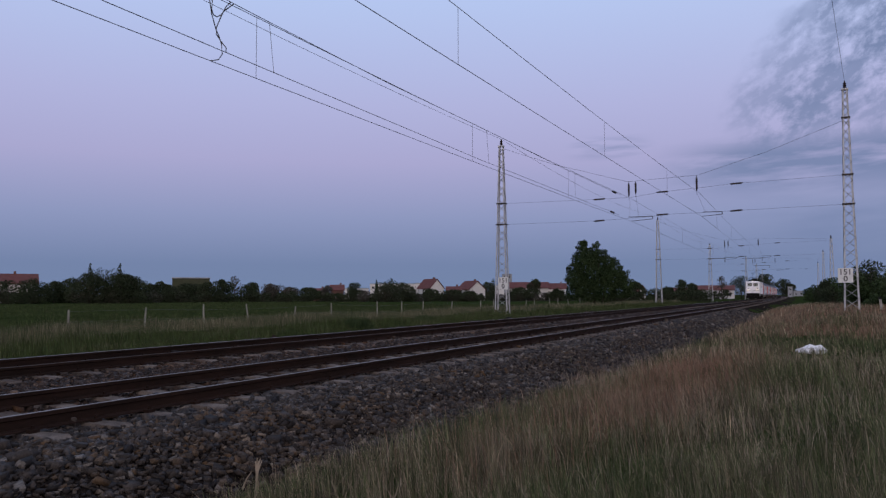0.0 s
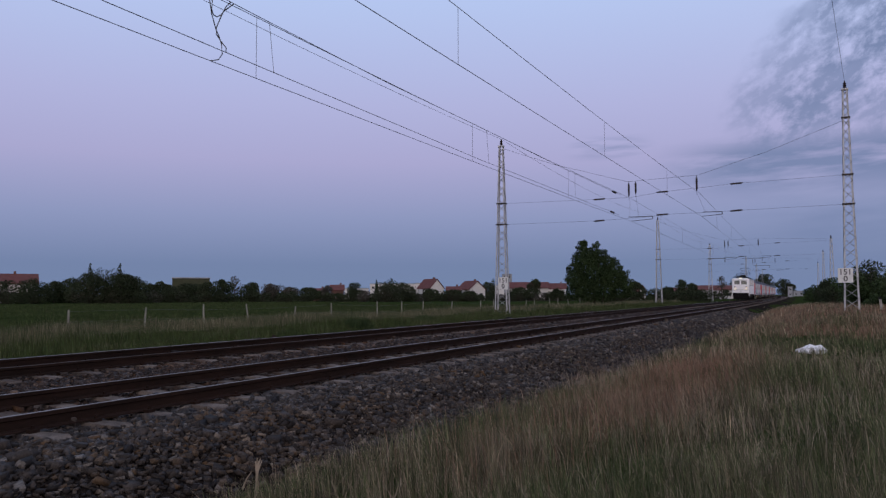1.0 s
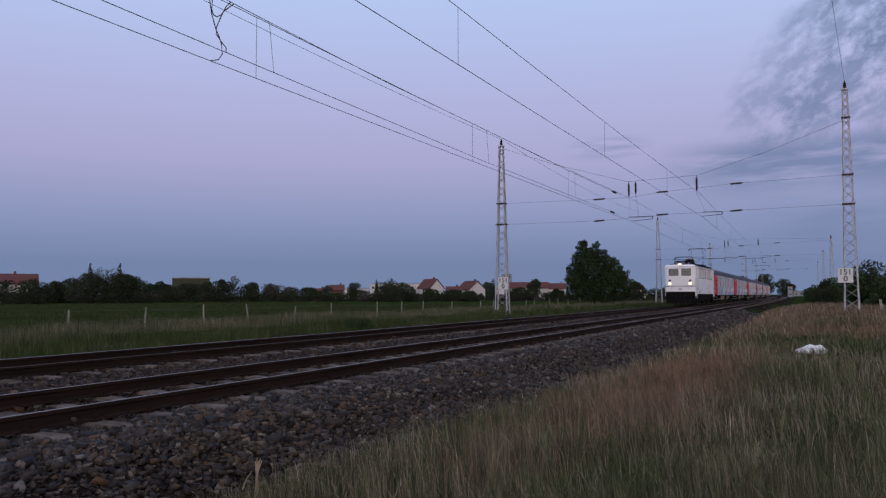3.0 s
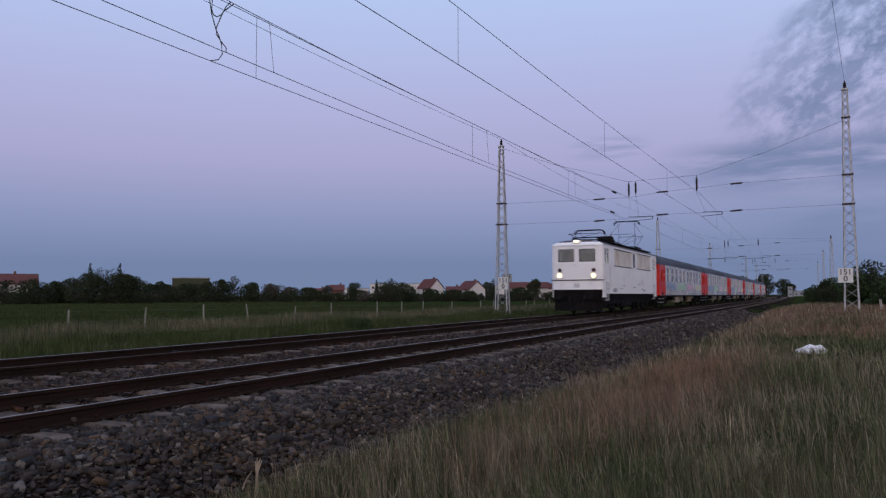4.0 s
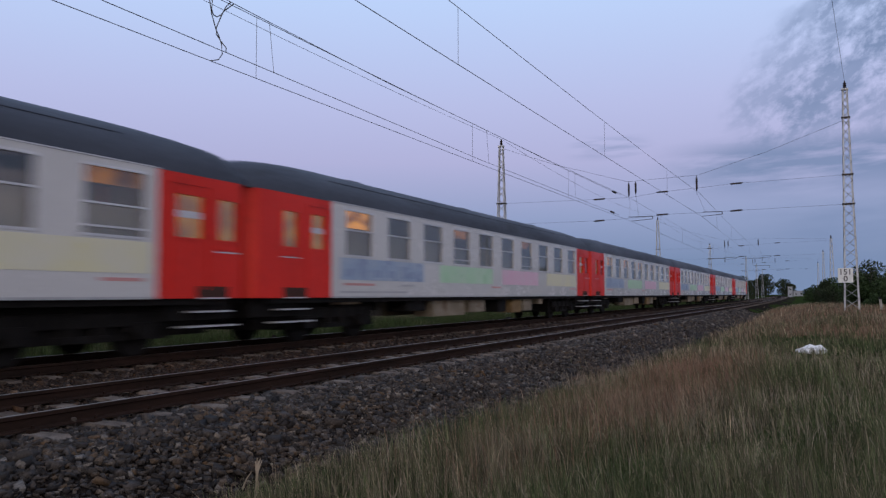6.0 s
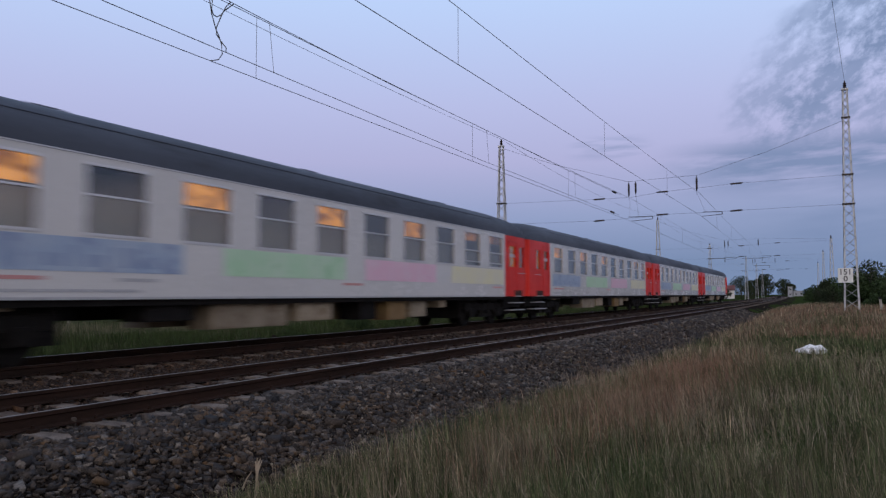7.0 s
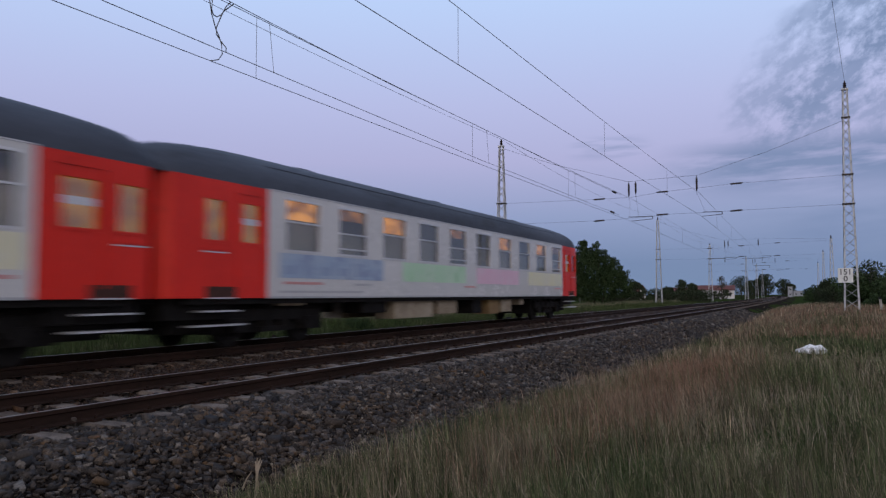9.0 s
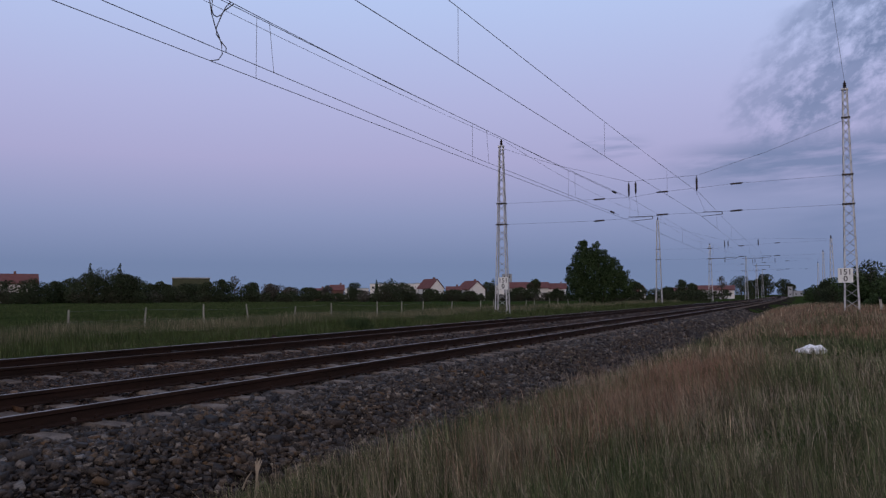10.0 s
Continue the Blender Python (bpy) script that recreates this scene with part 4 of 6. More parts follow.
                loft(bm, [[(px, py, z) for px, py in q] for z in (2.86, 3.80)])
            else:
                box(bm, a, b, *sorted((f(0.02), f(0.10))), 2.86, 3.80)
        box(bm, -1.06, 1.06, *sorted((f(0.02), f(0.10))), 2.86, 2.93)
        box(bm, -1.06, 1.06, *sorted((f(0.02), f(0.10))), 3.64, 3.80)
        part("windscreen_post", bm, WHITE_LOCO, front)
        for s in (-1, 1):
            bm = B()
            lo, hi = sorted((s * 0.14, s * 1.06))
            box(bm, lo, hi, *sorted((f(0.055), f(0.065))), 2.93, 3.64)
            part("windscreen", bm, CAB_GLASS, front)
            bm = B()
            ya, yb = sorted((f(0.012), f(0.05)))
            box(bm, lo, lo + 0.03, ya, yb, 2.93, 3.64)
            box(bm, hi - 0.03, hi, ya, yb, 2.93, 3.64)
            box(bm, lo, hi, ya, yb, 3.61, 3.64)
            box(bm, lo, hi, ya, yb, 2.93, 2.96)
            part("windscreen_seal", bm, RUBBER, front)
            bm = B()
            tube(bm, [(s * 0.34, f(0.0), 3.68), (s * 0.66, f(0.01), 3.2)], 0.010, 5)
            part("wiper", bm, RUBBER, front)
            # headlamp below a marker lamp, on an oval plate
            bm = disc_stack(B(), (s * 0.97, f(0.02), 2.16), (s * 0.97, f(-0.07), 2.16), [(0, 0.19), (0.7, 0.18), (1, 0.155), (1.0, 0.135), (0.6, 0.13)], 20)
            lamp = part("headlamp_bezel", bm, WHITE_LOCO, front)
            bm = disc_stack(B(), (s * 0.97, f(-0.03), 2.16), (s * 0.97, f(-0.062), 2.16), [(0, 0.134), (0.7, 0.134), (1, 0.10)], 20)
            part("headlamp_glass", bm, HEADLAMP if way > 0 else LENS, lamp)
            bm = disc_stack(B(), (s * 0.97, f(0.02), 2.46), (s * 0.97, f(-0.06), 2.46), [(0, 0.12), (0.6, 0.11), (1, 0.085)], 16)
            part("marker_lamp", bm, LENS, front, "dark unlit marker lamp")
        # brow with the top lamp
        bm = B()
        loft(bm, [[(px, py, z) for px, py in plan(w, d)] for w, d, z in ((x, 0.02, 3.80), (x + 0.01, 0.0, 3.86), (x - 0.04, 0.06, 3.95), (x - 0.25, 0.16, 4.04))])
        part("brow", bm, WHITE_LOCO, e, smooth=True)
        bm = B()
        box(bm, -0.19, 0.19, *sorted((f(0.0), f(0.40))), 3.98, 4.15, 0.05)
        lampbox = part("top_lamp_box", bm, WHITE_LOCO, e)
        bm = B()
        box(bm, -0.15, 0.15, *sorted((f(-0.02), f(0.05))), 4.02, 4.12, 0.02)
        part("top_lamp_glass", bm, TOPLAMP if way > 0 else LENS, lampbox)
        # buffer beam, plough and hoses
        bm = B()
        box(bm, -1.38, 1.38, *sorted((f(0.12), f(0.30))), 0.72, 1.38, 0.03)
        beam = part("buffer_beam", bm, BLACK, e)
        for s in (-1, 1):
            bm = disc_stack(B(), (s * 0.875, f(0.14), 1.08), (s * 0.875, f(-0.60), 1.08), [(0, 0.15), (0.5, 0.15), (0.52, 0.10), (0.88, 0.10), (0.9, 0.29), (1, 0.26)], 18)
            part("buffer", bm, BLACK, beam)
        bm = B()
        loft(bm, [[(-1.35, f(0.25), z0), (0.0, f(-0.12), z0), (1.35, f(0.25), z0), (1.35, f(0.40), z0), (-1.35, f(0.40), z0)] for z0 in (0.20, 0.74)])
        part("rail_guard", bm, BLACK, beam)
        bm = B()
        tube(bm, [(0.0, f(0.1), 1.10), (0.0, f(-0.25), 1.02), (0.0, f(-0.30), 0.72)], 0.05, 8)
        part("coupling_hook", bm, BLACK, beam)
        for s in (-0.42, 0.42):
            part("brake_hose", tube(B(), [(s, f(0.14), 1.02), (s, f(-0.16), 0.85), (s * 0.8, f(-0.14), 0.55)], 0.03, 6), RUBBER, beam)
        bm = B()
        box(bm, -0.16, 0.16, *sorted((f(0.0), f(-0.02))), 1.5, 1.72)
        part("front_plate", bm, ALU, front, "worn grey plate below the ledge")
        # cab interior: back wall and desk
        bm = B()
        box(bm, -x + 0.08, x - 0.08, *sorted((f(1.75), f(1.82))), 1.2, 3.85)
        part("cab_back_wall", bm, CAB_INSIDE, e)
        bm = B()
        box(bm, -x + 0.08, x - 0.08, *sorted((f(0.3), f(0.75))), 2.4, 2.92, 0.04)
        part("driver_desk", bm, CAB_INSIDE, e)
        # grey panels added to lighten the upper windscreens like reflected sky
        for s in (-1, 1):
            part("sun_blind", box(B(), *sorted((s * 0.2, s * 1.02)), *sorted((f(0.14), f(0.15))), 3.40 if s > 0 else 3.50, 3.72), SCREEN_SHEEN, e, "grey panel added behind the windscreen to imitate its reflection")
    # roof: low white rim, dark top, gear
    half = [(x, 3.80), (x - 0.02, 3.93), (x - 0.12, 4.03), (x - 0.42, 4.10), (0.6, 4.15), (0, 4.17)]
    prof = half + [(-a, b) for a, b in reversed(half[:-1])]
    bm = loft(B(), [[(px, yy, pz) for px, pz in prof] for yy in (0.33, L - 0.33)])
    part("roof", bm, mat("dark_engine_roof", (0.10, 0.10, 0.115), (0.06, 0.06, 0.07), scale=1.2, rough=0.75, bump=0.1), e, "dark grey engine roof", smooth=True)
    for s in (1, -1):
        bm = B()
        lo, hi = sorted((s * (x - 0.30), s * (x - 0.02)))
        box(bm, lo, hi, 1.9, L - 1.9, 4.08, 4.13)
        part("roof_walkway", bm, BLACK, e)
    pantograph(e, 2.9, 4.92, "folded black current collector")
    pantograph(e, 12.95, 6.30, "raised black current collector")
    for yy, hh in ((6.45, 0.50), (6.80, 0.62), (7.15, 0.62), (7.50, 0.45)):
        bm = B()
        for s in (-0.35, 0.35):
            disc_stack(bm, (s, yy, 4.14), (s, yy, 4.14 + hh), [(0, 0.09), (0.2, 0.14), (0.3, 0.08), (0.45, 0.14), (0.55, 0.08), (0.7, 0.13), (0.85, 0.07), (1, 0.06)], 10)
        tube(bm, [(-0.35, yy, 4.14 + hh), (0.35, yy, 4.14 + hh)], 0.07, 8)
        part("roof_insulator", bm, BLACK, e)
    bm = B()
    tube(bm, [(0.0, 3.8, 4.55), (0.0, 6.4, 4.66), (0.0, 7.5, 4.60), (0.0, 9.9, 4.62), (0.0, 12.0, 4.45)], 0.03, 6)
    tube(bm, [(-0.7, 4.2, 4.45), (-0.7, 10.9, 4.45)], 0.025, 6)
    part("roof_busbar", bm, BLACK, e)
    bm = B()
    box(bm, -0.8, 0.8, 8.0, 10.6, 4.12, 4.24, 0.03)
    part("roof_hatch", bm, BLACK, e)
    bm = B()
    box(bm, -1.25, 1.25, 0.5, L - 0.5, 0.88, 1.20)
    box(bm, -1.15, 1.15, 5.9, 8.8, 0.40, 0.95, 0.05)
    box(bm, -0.70, 0.70, 0.6, L - 0.6, 0.28, 0.95)
    box(bm, -1.12, 1.12, 0.6, L - 0.6, 0.62, 0.95)
    part("frame_trough", bm, BLACK, e)
    bogie(e, 3.5, 3.2)
    bogie(e, L - 3.5, 3.2)
    return e


LIT = [(2, 0, 2, 0, 2, 0, 1, 0, 0, 1), (2, 0, 0, 1, 0, 0, 1, 0, 0, 0), (2, 0, 2, 0, 2, 0, 2, 0, 1, 1), (2, 0, 2, 0, 2, 0, 1, 0, 2, 2), (2, 0, 2, 0, 2, 1, 1, 1, 1, 0), (2, 1, 2, 0, 1, 0, 2, 0, 2, 1)]
loco = build_loco()
coaches = [build_coach(LIT[i], i, i == 5) for i in range(6)]

# ---------------------------------------------------------------- masts and overhead line
SPAN_Y = 55.5
SPAN = 67.3


def lattice_mast(name, foot_w, top_w, z0, z1, label, at, panels=23, ratio=0.62, group="lattice masts"):
    """Four corner angles that draw together, zigzag bracing on every face, a cap and a concrete foot."""
    m = thing(name, label, "mast", group, at=at)
    def corner(sx, sy, z):
        f = (z - z0) / (z1 - z0)
        w = foot_w + (top_w - foot_w) * f
        return Vector((sx * w / 2, sy * w * ratio / 2, z))
    for sx in (-1, 1):
        for sy in (-1, 1):
            bm = B()
            t = 0.085
            a, b = corner(sx, sy, z0), corner(sx, sy, z1)
            for ox, oy in ((t, 0.014), (0.014, t)):
                secs = []
                for q in (a, b):
                    secs.append([q, q + Vector((-sx * ox, 0, 0)), q + Vector((-sx * ox, -sy * oy, 0)), q + Vector((0, -sy * oy, 0))])
                loft(bm, secs)
            part("corner_angle", bm, GALV, m)
    zs = [z0 + (z1 - z0) * (1 - (1 - k / panels) ** 1.12) for k in range(panels + 1)]
    for side in range(4):
        for k in range(panels):
            za, zb = zs[k], zs[k + 1]
            way = 1 if (k + side) % 2 else -1
            if side < 2:
                sy = -1 if side == 0 else 1
                a, b = corner(-way, sy, za), corner(way, sy, zb)
            else:
                sx = -1 if side == 2 else 1
                a, b = corner(sx, -way, za), corner(sx, way, zb)
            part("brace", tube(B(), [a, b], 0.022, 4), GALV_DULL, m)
    bm = B()
    w = top_w / 2 + 0.05
    box(bm, -w, w, -w * ratio - 0.03, w * ratio + 0.03, z1, z1 + 0.10)
    part("cap", bm, GALV, m)
    bm = disc_stack(B(), (0, 0, z1 + 0.1), (0, 0, z1 + 0.62), [(0, 0.05), (0.15, 0.12), (0.25, 0.07), (0.4, 0.12), (0.5, 0.07), (0.65, 0.12), (0.75, 0.06), (1, 0.04)], 10)
    part("top_insulator", bm, INSUL, m, "dark porcelain insulator")
    bm = B()
    box(bm, -foot_w / 2 - 0.25, foot_w / 2 + 0.25, -foot_w * ratio / 2 - 0.25, foot_w * ratio / 2 + 0.25, -1.2, z0 + 0.02, 0.05)
    part("concrete_foot", bm, CONCRETE, m, "weathered concrete footing")
    return m


CONCRETE = mat("weathered_concrete", (0.34, 0.32, 0.29), (0.22, 0.21, 0.19), scale=3, fine=25, rough=0.9, bump=0.3, stain=(0.12, 0.12, 0.09), stain_scale=1.5)
SIGN_W = mat("white_sign_enamel", (0.72, 0.72, 0.70), (0.62, 0.62, 0.60), scale=4, rough=0.45, bump=0.02)
INK = mat("black_sign_ink", (0.02, 0.02, 0.02), rough=0.6, bump=0)


def kilometre_board(x, y, z, w, h):
    """White board with the kilometre over the tenth, facing back along the line."""
    t = thing("kilometre_board", "white enamel kilometre board with black figures on a mast", "sign", "kilometre boards", at=pose(x, y, z))
    bm = B()
    box(bm, -w / 2, w / 2, 0, 0.02, -h / 2, h / 2, 0.008)
    part("board", bm, SIGN_W, t)
    for text, dz, size in (("151", 0.22 * h, 0.54 * h), ("0", -0.24 * h, 0.54 * h)):
        cu = bpy.data.curves.new("figures", "FONT")
        cu.body, cu.size, cu.align_x, cu.align_y, cu.extrude, cu.offset = text, size, "CENTER", "CENTER", 0.003, 0.006
        tmp = new("figures", cu)
        me = bpy.data.meshes.new_from_object(tmp.evaluated_get(bpy.context.evaluated_depsgraph_get()))
        bpy.data.objects.remove(tmp)
        me.materials.clear()
        me.materials.append(INK)
        ob = new("figures", me)
        ob.parent = t
        ob.matrix_basis = pose(0, -0.006, dz, 90, 0, 0)
    bm = B()
    for s in (-0.3, 0.3):
        box(bm, s * w - 0.02, s * w + 0.02, 0.02, 0.10, -0.03, 0.03)
    part("bracket", bm, GALV, t)
    return t


MAST_L = lattice_mast("lattice_mast", 1.05, 0.36, -0.55, 12.6, "pale galvanised steel lattice mast beside the meadow", pose(-9.75, SPAN_Y, 0, 0, 0, 0))
MAST_R = lattice_mast("lattice_mast", 0.92, 0.30, -0.5, 14.25, "tall pale steel lattice mast in the dry grass", pose(14.05, SPAN_Y, 0, 0, 0, 0), panels=25)


def wire_clamps(mast, clamps, foot_w, top_w, z0, z1):
    """Dark collars where the cross wires are made fast."""
    for z in clamps:
        w = (foot_w + (top_w - foot_w) * (z - z0) / (z1 - z0)) / 2 + 0.05
        bm = B()
        for d in (-1, 1):
            box(bm, -w - 0.02, w + 0.02, d * w * 0.62 - 0.02, d * w * 0.62 + 0.02, z - 0.04, z + 0.04)
        box(bm, -w, -w + 0.06, -w * 0.62, w * 0.62, z - 0.06, z + 0.06)
        box(bm, w - 0.06, w, -w * 0.62, w * 0.62, z - 0.06, z + 0.06)
        part("wire_clamp", bm, INSUL, mast, "dark steel collar for a cross wire")


wire_clamps(MAST_L, (8.16, 6.53), 1.05, 0.36, -0.55, 12.6)
wire_clamps(MAST_R, (12.45, 8.75, 6.85), 0.92, 0.30, -0.5, 14.25)
kilometre_board(-9.5, SPAN_Y - 0.45, 1.98, 0.80, 0.95)
kilometre_board(13.72, SPAN_Y - 0.42, 2.27, 0.86, 0.92)
for k, nearer in ((1, 0.0), (2, 0.5), (3, 4.4), (4, 4.6), (5, 4.8)):
    yy = SPAN_Y + SPAN * k
    copy_thing(MAST_L, pose(-9.75 + nearer + bend(yy), yy, 0))
lattice_mast("lattice_mast", 0.78, 0.28, -0.5, 8.9, "lower pale steel lattice mast farther along the line", pose(14.4 + bend(SPAN_Y + SPAN), SPAN_Y + SPAN, 0), panels=11)
MAST_LOW = lattice_mast("lattice_mast", 0.80, 0.28, -0.5, 10.3, "pale steel lattice mast far along the line", pose(14.6 + bend(SPAN_Y + SPAN * 2), SPAN_Y + SPAN * 2, 0), panels=12)
copy_thing(MAST_LOW, pose(14.8 + bend(SPAN_Y + SPAN * 3), SPAN_Y + SPAN * 3, 0))


def cross_arm(x, y, z, a, b):
    """Level arm on a far mast with a hanging insulator near its end."""
    c = thing("cross_arm", "dark level cross-arm on a far lattice mast", "bracket", "cross-arms", at=pose(x, y, z))
    part("arm", box(B(), a, b, -0.05, 0.05, -0.06, 0.06), WIRE, c)
    part("arm_insulator", disc_stack(B(), (b - 0.3, 0, -0.06), (b - 0.3, 0, -0.9), [(0, 0.04), (0.2, 0.10), (0.35, 0.05), (0.5, 0.10), (0.65, 0.05), (0.8, 0.10), (1, 0.03)], 8), INSUL, c)


for k, nearer, z, a, b in ((2, 0.5, 9.5, -0.5, 3.6), (3, 4.4, 12.3, -1.2, 5.0), (4, 4.6, 12.3, -1.2, 5.0)):
    yy = SPAN_Y + SPAN * k
    cross_arm(-9.75 + nearer + bend(yy), yy, z, a, b)


def sag(a, b, n, depth):
    a, b = Vector(a), Vector(b)
    return [a.lerp(b, k / n) - Vector((0, 0, 4 * depth * (k / n) * (1 - k / n))) for k in range(n + 1)]


def wire_thing(name, label, paths, r=0.012, group=""):
    bm = B()
    for pth in paths:
        tube(bm, pth, r, 5, cap=False)
    ob = new(name, finish(name, bm, WIRE))
    return tagged(ob, label, "cable", group)


def insulator(a, b, r=0.10, label="dark porcelain line insulator"):
    bm = disc_stack(B(), a, b, [(0, 0.03), (0.12, 0.05), (0.14, r), (0.26, r * 0.6), (0.30, r), (0.44, r * 0.6), (0.48, r), (0.60, r * 0.6), (0.64, r), (0.78, r * 0.6), (0.82, r), (0.88, 0.05), (1, 0.03)], 10)
    return tagged(new("line_insulator", finish("line_insulator", bm, INSUL, True)), label, "insulator", "line insulators")


def at_y(pts, y):
    """Place on a wire at y."""
    for a, b in zip(pts, pts[1:]):
        if a[1] <= y <= b[1]:
            return Vector(a).lerp(Vector(b), (y - a[1]) / (b[1] - a[1]))
    return Vector(pts[-1])


def contact_line(xs, zc, zm, y_first=-11.8, spans=7):
    """Contact wire staggered from support to support and the sagging messenger over it."""
    contact, messenger = [], []
    for k in range(spans):
        ya, yb = y_first + SPAN * k, y_first + SPAN * (k + 1)
        xa, xb = xs[k % 2], xs[(k + 1) % 2]
        ca, cb = Vector((xa + bend(ya), ya, zc)), Vector((xb + bend(yb), yb, zc))
        contact += sag(ca, cb, 8, 0.05)[:-1]
        messenger += sag((xa + bend(ya), ya, zm), (xb + bend(yb), yb, zm), 14, 0.22)[:-1]
    return contact, messenger


far_c, far_m = contact_line((-0.05, 0.30), 6.31, 7.95)
near_c, near_m = contact_line((4.35, 5.05), 6.48, 8.00)
wire_thing("contact_wire", "thin dark contact wire over the far track", [far_c], 0.0092)
wire_thing("messenger_wire", "thin dark messenger wire sagging over the far track", [far_m], 0.0092)
wire_thing("contact_wire", "thin dark contact wire over the near track", [near_c], 0.0092)
wire_thing("messenger_wire", "thin dark messenger wire sagging over the near track", [near_m], 0.0092)
# second wire pair of the overlap over the far track
ov_c = [Vector((0.95, -11.8, 6.33)), Vector((0.70, 9.5, 6.33)), Vector((0.40, 27.5, 6.33)), Vector((0.12, 52.0, 6.5))]
ov_m = [Vector((0.75, -11.8, 7.93)), Vector((0.48, 13.5, 7.57)), Vector((0.42, 20.0, 7.54)), Vector((0.30, 27.0, 7.66)), Vector((0.25, 40.0, 7.72)), Vector((0.15, 52.5, 7.9))]
wire_thing("contact_wire", "second contact wire of the overlap over the far track", [ov_c], 0.0092)
wire_thing("messenger_wire", "second messenger wire of the overlap over the far track", [ov_m], 0.0092)
drops = []
for c, m, ys in ((far_c, far_m, (14.36, 27.12, 39.8, 66, 80, 95, 108)), (ov_c, ov_m, (14.35, 28.2, 41.0)), (near_c, near_m, (16.0, 29.3, 42.5, 66, 80, 95, 108))):
    for y in ys:
        drops.append([at_y(m, y), at_y(c, y)])
for d in drops:
    wire_thing("dropper", "thin dropper wire between messenger and contact wire", [d], 0.006, "droppers")
# jumper cables looped between the wires
j = [[at_y(far_m, 12.55), (0.2, 12.64, 7.54), (0.2, 12.72, 7.25), (0.2, 12.85, 6.97), (0.2, 12.96, 6.82), (0.2, 13.04, 6.68), (0.2, 13.06, 6.46), (0.2, 12.95, 6.31), at_y(far_c, 12.82)],
     [at_y(ov_m, 13.0), (0.36, 12.99, 7.5), (0.35, 12.87, 7.28), (0.35, 12.70, 6.93), (0.35, 12.70, 6.78), (0.4, 12.79, 6.65), (0.5, 12.85, 6.50), at_y(ov_c, 12.68)],
     [at_y(far_m, 12.62), (0.3, 12.62, 7.51), (0.3, 12.60, 7.32), (0.3, 12.66, 7.21), (0.3, 12.77, 7.20), (0.3, 12.89, 7.28), (0.3, 13.01, 7.42), at_y(ov_m, 13.1)]]
wire_thing("jumper_cable", "looped dark jumper cables joining the overhead wires", j, 0.013)
# feeder lines on the mast tops
feed = []
feed += sag((-9.75, SPAN_Y - SPAN, 13.75), (-9.75, SPAN_Y, 13.22), 12, 0.58)[:-1]
for k in range(0, 5):
    ya, yb = SPAN_Y + SPAN * k, SPAN_Y + SPAN * (k + 1)
    feed += sag((-9.75 + bend(ya), ya, 13.22), (-9.75 + bend(yb), yb, 13.22), 10, 0.9)[:-1]
wire_thing("feeder_wire", "thin feeder wire along the mast tops by the meadow", [feed], 0.0110)
feed = sag((10.05, SPAN_Y - SPAN, 14.87), (14.05, SPAN_Y, 14.87), 14, 0.9)
wire_thing("feeder_wire", "thin feeder wire from the top of the tall mast", [feed], 0.0092)


def cross_span(y, dx, full=True):
    """Head-span: sagging bearer, two level guy wires, hangers, steady arms and their insulators."""
    P = lambda x, z: Vector((x + dx, y, z))
    bear = [P(-9.7, 12.5), P(-5.5, 10.9), P(-0.03, 9.23), P(4.85, 9.37), P(9.2, 10.6 if full else 9.2), P(13.95, 12.3 if full else 9.0)]
    up = [P(-9.7, 8.16), P(-2.1, 8.07), P(0.15, 8.07), P(2.42, 8.34), P(4.76, 8.47), P(7.34, 8.62), P(13.8, 8.75)]
    low = [P(-9.7, 6.53), P(-2.1, 6.49), P(1.72, 6.64), P(2.4, 6.73), P(6.1, 6.75), P(7.3, 6.77), P(13.8, 6.85)]
    wire_thing("head_span_wire", "sagging bearer wire of the cross-span between the masts", [bear], 0.010 if full else 0.007, "cross-span wires")
    wire_thing("guy_wire", "upper guy wire of the cross-span between the masts", [up], 0.008 if full else 0.006, "cross-span wires")
    wire_thing("guy_wire", "lower guy wire of the cross-span between the masts", [low], 0.008 if full else 0.006, "cross-span wires")
    for x, z in ((-2.1, 8.07), (2.42, 8.34), (7.34, 8.62), (-2.1, 6.49), (2.4, 6.73), (7.3, 6.77)):
        insulator(P(x - 0.42, z - 0.015), P(x + 0.42, z + 0.02), 0.075)
    for x, za, zb in ((0.07, 9.24, 7.99), (0.56, 9.26, 8.15), (4.76, 9.37, 8.12)):
        insulator(P(x, za - 0.1), P(x, zb + 0.15), 0.085, "hanging dark porcelain insulator")
        wire_thing("hanger_wire", "short hanger wire of the cross-span", [[P(x, za), P(x, za - 0.1)], [P(x, zb + 0.15), P(x, zb - 0.1)]], 0.012, "hangers")
    for x0, x1, z, tip in ((0.0, 1.72, 6.66, (0.25, 6.34)), (5.15, 6.39, 6.77, (5.05, 6.46))):
        arm = thing("steady_arm", "thin steel steady arm holding the contact wire", "steady arm", "steady arms", at=Matrix.Translation(P(0, 0)))
        bm = B()
        tube(bm, [(x0, 0, z), (x1, 0, z - 0.02)], 0.028, 6)
        tube(bm, [(x1, 0, z - 0.02), (x1, 0, z - 0.22)], 0.03, 6)
        part("bracket", bm, WIRE, arm)
        bm = B()
        tube(bm, [(x1, 0, z - 0.2), (tip[0], 0, tip[1] + 0.02)], 0.022, 6)
        part("arm", bm, WIRE, arm)
    wire_thing("hanger_wire", "short hanger wires between the guy wires", [[P(0.15, 8.05), P(0.1, 6.68)], [P(0.56, 8.15), P(0.75, 6.67)], [P(4.76, 8.12), P(5.3, 6.77)]], 0.006 if full else 0.004, "hangers")


